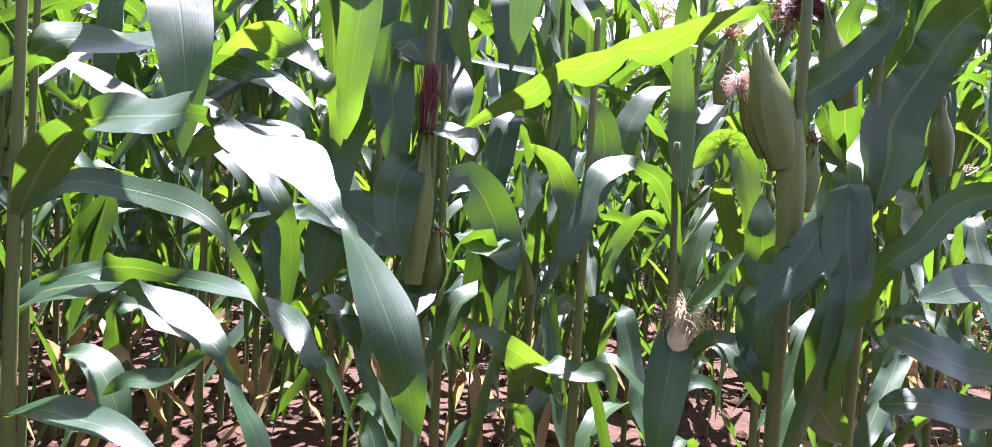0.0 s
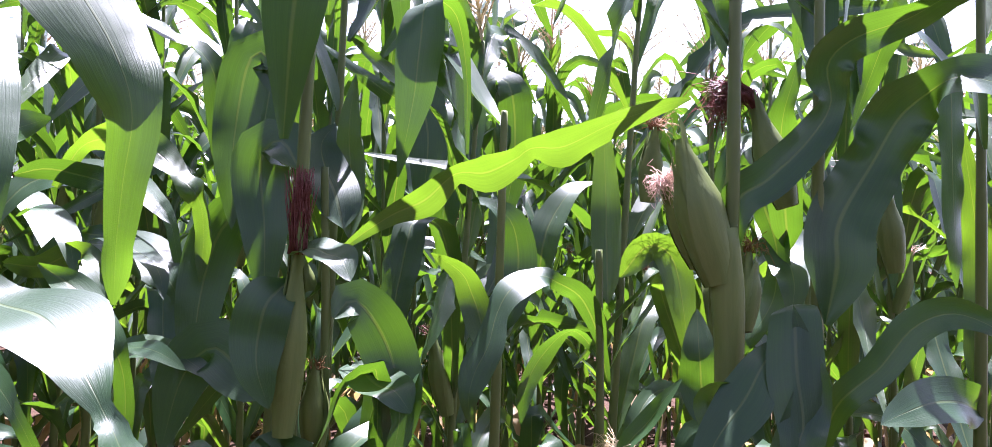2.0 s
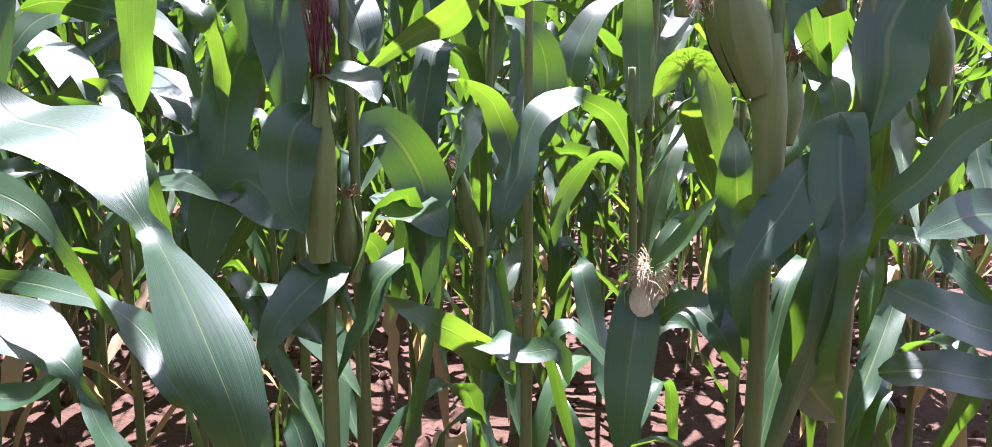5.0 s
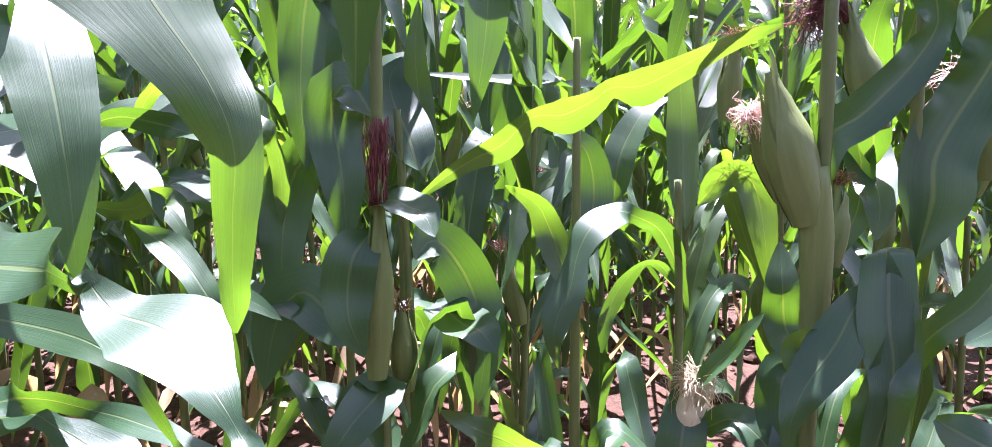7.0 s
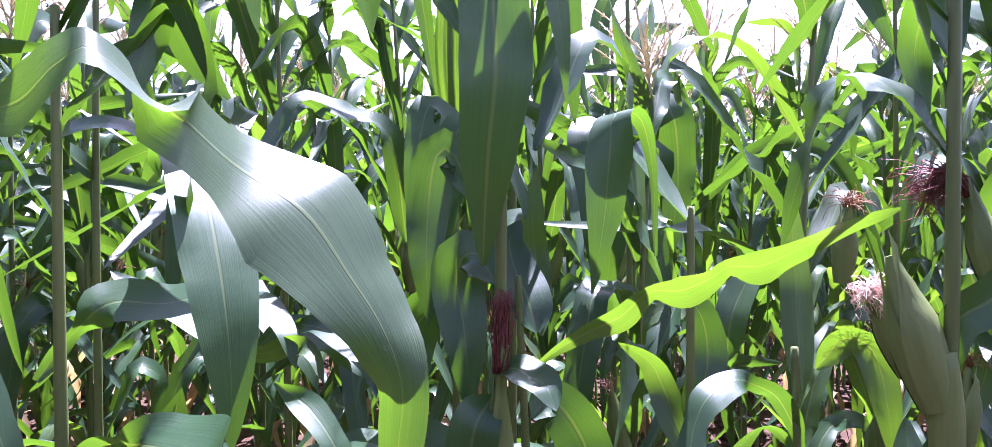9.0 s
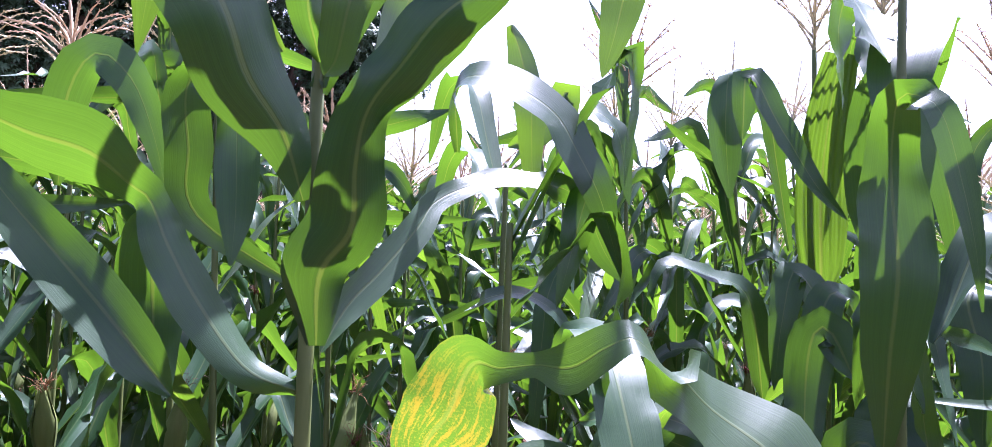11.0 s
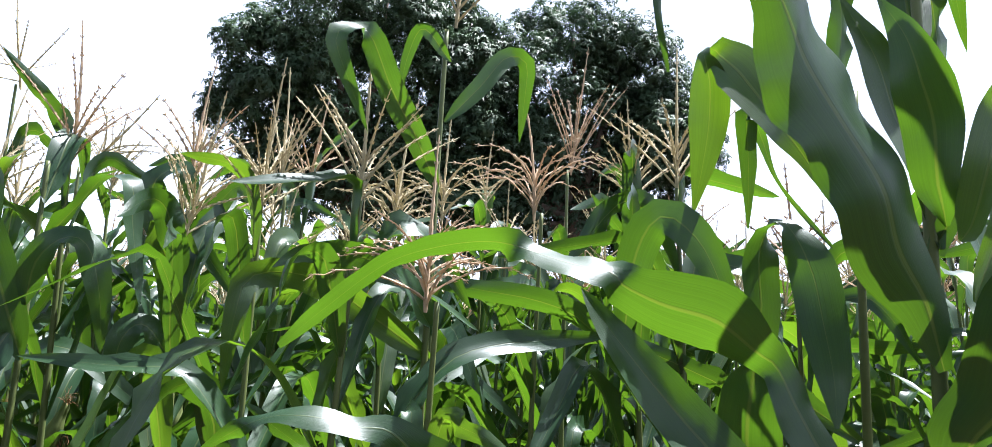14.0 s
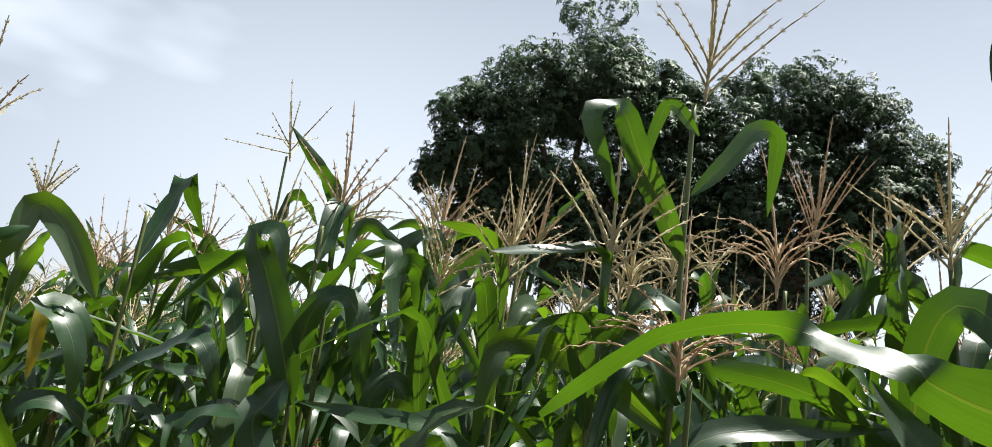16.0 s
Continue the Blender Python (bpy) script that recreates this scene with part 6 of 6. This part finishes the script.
blade(plant_f, [(-0.067, -0.029, 1.591), (-0.076, 0.011, 1.782), (-0.004, 0.034, 1.892), (0.097, 0.076, 1.863)],
      0.05, [(-0.09, -0.98, -0.16), (-0.08, -0.98, -0.16), (-0.11, -0.94, -0.31), (-0.16, -0.97, -0.16)])
plant_j = edge_plant((-2.722, -0.285), 1.95, 0.0115, 315, [0.4, 0.6, 0.8, 1.0], [1.7, 1.8], None, "maize plant with silvery hanging leaves")
blade(plant_j, [(0.007, 0.011, 1.355), (0.041, -0.076, 1.425), (0.043, -0.146, 1.432), (0.037, -0.185, 1.397), (-0.007, -0.227, 1.315)],
      0.06, [(0.89, -0.02, 0.45), (0.72, 0.24, 0.65), (0.71, 0.26, 0.65), (0.64, 0.04, 0.77), (0.98, 0.08, 0.16)], fold=.2)
blade(plant_j, [(0.007, 0.011, 1.355), (0.085, 0.005, 1.438), (0.173, 0.053, 1.463), (0.22, 0.111, 1.443), (0.254, 0.162, 1.393)],
      0.06, [(0.89, -0.02, 0.45), (0.64, -0.02, 0.77), (0.73, 0.2, 0.66), (0.73, 0.18, 0.66), (0.95, -0.1, 0.31)], fold=.2)
blade(plant_j, [(0.032, -0.051, 1.553), (0.049, -0.117, 1.654), (0.046, -0.175, 1.662), (0.086, -0.126, 1.635), (0.096, -0.08, 1.549), (0.082, -0.065, 1.429)],
      0.075, [(0.95, 0, 0.31), (0.64, 0.02, 0.77), (0.74, 0.28, 0.61), (0.57, 0.02, 0.82), (0.89, 0.01, 0.45), (0.99, 0.01, 0.16)], fold=.15)
blade(plant_j, [(0.061, -0.069, 1.694), (0.056, -0.162, 1.839), (0.03, -0.25, 1.906), (0.033, -0.279, 1.8), (0.008, -0.326, 1.712)],
      0.075, [(1, 0.01, 0), (0.99, 0.05, -0.16), (0.98, 0.09, -0.16), (0.98, 0.1, -0.16), (0.98, 0.12, -0.16)], fold=.3, mat=LEAF_YOUNG)
blade(plant_j, [(0.037, -0.008, 1.496), (0.162, 0.086, 1.574), (0.246, 0.153, 1.63), (0.282, 0.201, 1.591), (0.271, 0.242, 1.477)],
      0.07, [(0.89, -0.02, 0.45), (0.64, -0.04, 0.77), (0.76, 0.17, 0.63), (0.94, -0.12, 0.31), (0.99, -0.15, 0)], fold=.2)
blade(plant_j, [(0.001, -0.181, 1.677), (0.01, -0.178, 1.621), (0.007, -0.173, 1.558), (-0.005, -0.173, 1.472)],
      0.035, [(0.89, 0.05, 0.45), (0.89, 0.05, 0.45), (0.99, 0.06, 0.16), (1, 0.06, 0)], fold=.2, mat=LEAF_YELLOW)
plant_m = edge_plant((-2.374, 0.114), 1.95, 0.0115, 316, [0.4, 0.6, 0.8, 1.0], [1.75, 1.85], None, "maize plant with broad silvery lower leaves")
blade(plant_m, [(-0.018, -0.19, 1.336), (-0.005, -0.246, 1.4), (0.062, -0.212, 1.457), (0.122, -0.171, 1.473), (0.16, -0.136, 1.466)],
      0.085, [(0.88, -0.12, 0.45), (0.72, 0.16, 0.68), (0.73, 0.15, 0.67), (0.73, 0.13, 0.67), (0.88, -0.16, 0.45)], fold=.15)
blade(plant_m, [(0.062, -0.037, 1.557), (0.064, -0.068, 1.495), (0.067, -0.091, 1.465), (0.078, -0.07, 1.385), (0.068, -0.053, 1.277)],
      0.09, [(0.93, -0.21, 0.31), (0.62, -0.13, 0.77), (0.73, 0.11, 0.67), (0.62, -0.13, 0.77), (0.93, -0.2, 0.31)], fold=.15)
blade(plant_m, [(0.008, 0.002, 1.501), (0.022, -0.066, 1.672), (0.028, -0.123, 1.799), (0.032, -0.164, 1.883), (0.078, -0.123, 1.894), (0.078, -0.086, 1.786)],
      0.085, [(0.97, -0.23, 0), (0.98, -0.2, 0), (0.97, -0.17, -0.16), (0.63, -0.1, 0.77), (0.94, -0.17, 0.31), (0.98, -0.2, 0)], fold=.25)
blade(plant_m, [(0.034, -0.012, 1.619), (0.062, -0.007, 1.711), (0.118, 0.029, 1.767), (0.155, 0.068, 1.75), (0.154, 0.104, 1.637), (0.132, 0.125, 1.523)],
      0.07, [(0.93, -0.22, 0.31), (0.87, -0.21, 0.45), (0.79, 0.07, 0.61), (0.55, -0.16, 0.82), (0.91, -0.29, 0.31), (0.95, -0.31, 0)], fold=.2)
plant_n = edge_plant((-2.336, 0.42), 1.95, 0.0115, 317, [0.4, 0.6, 0.8, 1.0], [1.75], TASSEL_RED, "maize plant with a bright folded leaf")
blade(plant_n, [(0.017, 0, 1.54), (0.045, -0.029, 1.695), (0.07, -0.083, 1.797), (0.104, -0.064, 1.806), (0.12, -0.028, 1.756), (0.113, 0.007, 1.669)],
      0.075, [(0.92, -0.38, 0), (0.92, -0.37, 0.16), (0.83, -0.32, 0.45), (0.88, -0.35, -0.31), (0.88, -0.37, -0.31), (0.9, -0.4, -0.16)], fold=.2, mat=LEAF_YOUNG)
blade(plant_n, [(0.007, -0.01, 1.523), (0.016, -0.077, 1.593), (0.008, -0.118, 1.556), (-0.016, -0.121, 1.432)],
      0.07, [(0.88, -0.36, 0.31), (0.6, -0.22, 0.77), (0.84, -0.29, 0.45), (0.93, -0.32, 0.16)], fold=.2)
blade(plant_n, [(-0.007, -0.003, 1.667), (0.032, 0.003, 1.799), (0.066, 0.031, 1.869), (0.106, 0.074, 1.941), (0.119, 0.102, 1.895)],
      0.07, [(0.93, -0.38, 0), (0.91, -0.38, -0.16), (0.87, -0.38, -0.31), (0.89, -0.43, -0.16), (0.9, -0.45, 0)], fold=.3)
blade(plant_n, [(0.004, -0.032, 1.761), (0.006, -0.087, 1.867), (0.027, -0.091, 1.948), (0.068, -0.04, 1.963), (0.053, -0.033, 1.857)],
      0.07, [(0.92, -0.36, 0.16), (0.89, -0.32, 0.31), (0.6, -0.22, 0.77), (0.83, -0.33, 0.45), (0.93, -0.37, 0)], fold=.25)
plant_k = edge_plant((-1.705, 0.705), 2.26, 0.011, 318, [0.5, 0.8, 1.0, 1.2], [], None, "tall maize plant with folded top leaves and open tassel")
blade(plant_k, [(-0.001, 0.01, 1.897), (0.02, -0.069, 1.992), (0.037, -0.149, 2.07), (0.052, -0.209, 2.15), (0.055, -0.238, 2.171), (0.05, -0.283, 2.151), (0.046, -0.287, 2.122), (0.049, -0.255, 2.057), (0.049, -0.205, 1.967)],
      0.055, [(0.75, -0.65, -0.16), (0.74, -0.6, -0.31), (0.76, -0.58, -0.31), (0.8, -0.58, -0.16), (0.52, -0.36, 0.77), (0.75, -0.49, 0.45), (0.83, -0.54, -0.16), (0.74, -0.5, -0.45), (0.72, -0.52, -0.45)], fold=.2, nseg=28)
blade(plant_k, [(0.014, 0.004, 2.047), (0.048, 0.069, 2.135), (0.073, 0.122, 2.215), (0.079, 0.179, 2.218), (0.058, 0.199, 2.147), (0.027, 0.216, 2.046)],
      0.045, [(0.72, -0.63, -0.31), (0.69, -0.66, -0.31), (0.66, -0.68, -0.31), (0.67, -0.73, -0.16), (0.68, -0.73, 0), (0.68, -0.73, 0)], fold=.2)
blade(plant_k, [(0.034, -0.003, 2.176), (0.003, -0.058, 2.244), (-0.038, -0.066, 2.192), (-0.071, -0.06, 2.105)],
      0.03, [(0.71, -0.63, -0.31), (0.74, -0.6, -0.31), (0.78, -0.61, -0.16), (0.79, -0.61, 0)])
blade(plant_k, [(0.008, 0.004, 1.61), (0.029, -0.094, 1.696), (0.035, -0.194, 1.728), (0.009, -0.29, 1.725), (-0.005, -0.347, 1.692)],
      0.07, [(0.67, -0.59, 0.45), (0.7, -0.22, 0.68), (0.72, -0.52, -0.45), (0.76, -0.47, -0.45), (0.77, -0.44, 0.45)])
blade(plant_k, [(0, 0.027, 1.538), (-0.074, -0.201, 1.68), (-0.085, -0.341, 1.683), (-0.086, -0.37, 1.606), (-0.104, -0.373, 1.466)],
      0.065, [(0.75, -0.66, 0), (0.8, -0.52, -0.31), (0.84, -0.45, -0.31), (0.85, -0.44, -0.31), (0.88, -0.45, -0.16)], fold=.3, mat=LEAF_YOUNG)

# ears, silk and tassels of these plants
rng_e = random.Random(41)


def ear_between(plant, foot, tip, radius, rng, **how):
    """An ear from foot to tip, both in metres from the plant's base."""
    d = Vector(tip) - Vector(foot)
    return ear(plant, foot, math.degrees(math.acos(d.z / d.length)), math.degrees(math.atan2(d.y, d.x)), rng, d.length, radius, **how)


ear_between(plant_s, (-0.004, -0.03, 0.87), (0.002, -0.022, 1.115), 0.018, rng_e, silk=SILK_RED, silk_len=0.105, spread=0.075, fall=0.08, count=240, thick=0.001, label="upright green ear with dark red silk")
part("sheath", sheet("sheath", *tube_arrays([(0, 0, 0.93), (0, 0, 0.99), (-0.004, 0, 1.07), (-0.012, 0.002, 1.15)], [0.0165, 0.018, 0.021, 0.019], 12, 10), HUSK), plant_p)
ear_between(plant_p, (-0.014, 0.0, 1.08), (-0.066, 0.022, 1.27), 0.028, rng_e, label="fat pale green ear in its husk")
ear_between(plant_p, (-0.012, 0.085, 1.10), (-0.066, 0.075, 1.215), 0.014, rng_e, silk=SILK_PINK, silk_len=0.06, spread=0.8, fall=2.8, count=120, label="small ear with fresh pink silk")
ear_between(plant_q, (0.0, 0.085, 1.19), (-0.045, 0.105, 1.345), 0.022, rng_e, silk=SILK_RED, silk_len=0.13, spread=0.25, fall=2.7, count=150, thick=0.001, aim=0.0, label="pale ear with purple hanging silk")
ear_between(plant_w, (0.085, 0.1, 1.2), (0.094, 0.1, 1.325), 0.016, rng_e, silk=SILK_BROWN, silk_len=0.06, spread=0.6, fall=1.6, count=50, label="ear with brown silk")
ear_between(plant_w, (0.0, -0.045, 0.745), (0.008, -0.05, 0.84), 0.025, rng_e, husk=HUSK_DRY, silk=SILK_PALE, silk_len=0.075, spread=1.0, fall=2.4, count=190, label="withered pale ear with dry silk strands")
ear_between(plant_r, (-0.05, 0.14, 1.1), (-0.068, 0.148, 1.255), 0.02, rng_e, silk=SILK_PINK, silk_len=0.11, spread=0.25, fall=2.8, count=130, thick=0.001, aim=0.0, label="ear with salmon pink silk")
ear_between(plant_b, (-0.012, -0.03, 0.83), (-0.014, -0.035, 0.955), 0.017, rng_e, silk=SILK_BROWN, silk_len=0.02, count=30, label="thin young ear")
ear_between(plant_a, (0.04, 0.03, 1.12), (0.09, 0.06, 1.27), 0.012, rng_e, silk=SILK_PINK, silk_len=0.05, spread=0.5, fall=0.8, count=40, label="small young ear with pink silk")
ear_between(plant_p, (0.03, 0.03, 1.02), (0.045, 0.05, 1.13), 0.016, rng_e, silk=SILK_BROWN, silk_len=0.05, spread=0.5, fall=1.8, count=40, label="small ear with golden brown silk")

top = part("tassel", tassel_mesh(rng_e, 0.40, 11, 0.72, TASSEL, 0.25), plant_k, "open pale beige tassel")
top.matrix_basis = pose(0.047, -0.005, 2.25, 0, 6, 0)


# ---- plants whose tassels stand out above the crop ----
def tassel_plant(at, height, seed, size, branches, spread, droop, mat, label, tip=(0, 0)):
    p = corn_plant(seed, height=height, leaves=12, tassel=False, ears=1, plane=seed * 1.3, lean=0.02, crown=0.36)
    p.location = (*at, ground_height(*at) - 0.01)
    t = part("tassel", tassel_mesh(random.Random(seed), size, branches, spread, mat, droop), p)
    t.matrix_basis = pose(0, 0, height - 0.02, tip[0], tip[1], 0)
    return tagged(p, label, "maize plant", "maize plants in the field")


tassel_plant((-3.53, 0.2), 2.50, 501, 0.37, 9, 1.1, 0.0, TASSEL, "tall maize plant with a wide open straw tassel", (10, -8))
tassel_plant((-3.17, 0.35), 2.16, 502, 0.36, 9, 0.5, 0.9, TASSEL, "maize plant with a tassel nodding to one side", (-34, 24))
tassel_plant((-2.5, 0.73), 2.05, 503, 0.40, 9, 0.30, 0.1, TASSEL, "maize plant with a narrow upright straw tassel", (0, 8))
tassel_plant((-2.02, 1.475), 2.22, 504, 0.42, 15, 0.48, 0.15, TASSEL_RED, "tall maize plant with a dense reddish tassel", (0, 8))
tassel_plant((-1.53, 0.57), 1.66, 505, 0.34, 18, 0.8, 1.1, TASSEL_RED, "short maize plant with a drooping reddish tassel")
tassel_plant((-3.47, -0.6), 2.08, 506, 0.25, 12, 0.6, 0.2, TASSEL, "maize plant with a bushy straw tassel")
tassel_plant((-2.3, -0.64), 1.93, 507, 0.32, 8, 0.6, 0.5, TASSEL, "maize plant with a loose straw tassel", (0, 15))
tassel_plant((-3.4, 0.81), 2.3, 508, 0.28, 10, 0.4, 0.1, TASSEL, "maize plant with a slim straw tassel")
tassel_plant((-2.06, 0.85), 1.93, 509, 0.38, 19, 0.55, 1.5, TASSEL, "maize plant with a spreading straw tassel")
tassel_plant((-2.25, 1.15), 2.0, 510, 0.38, 18, 0.5, 1.3, TASSEL, "maize plant with a spreading straw tassel")
tassel_plant((-1.85, 1.15), 1.95, 511, 0.40, 18, 0.5, 1.5, TASSEL_RED, "maize plant with a drooping reddish tassel")
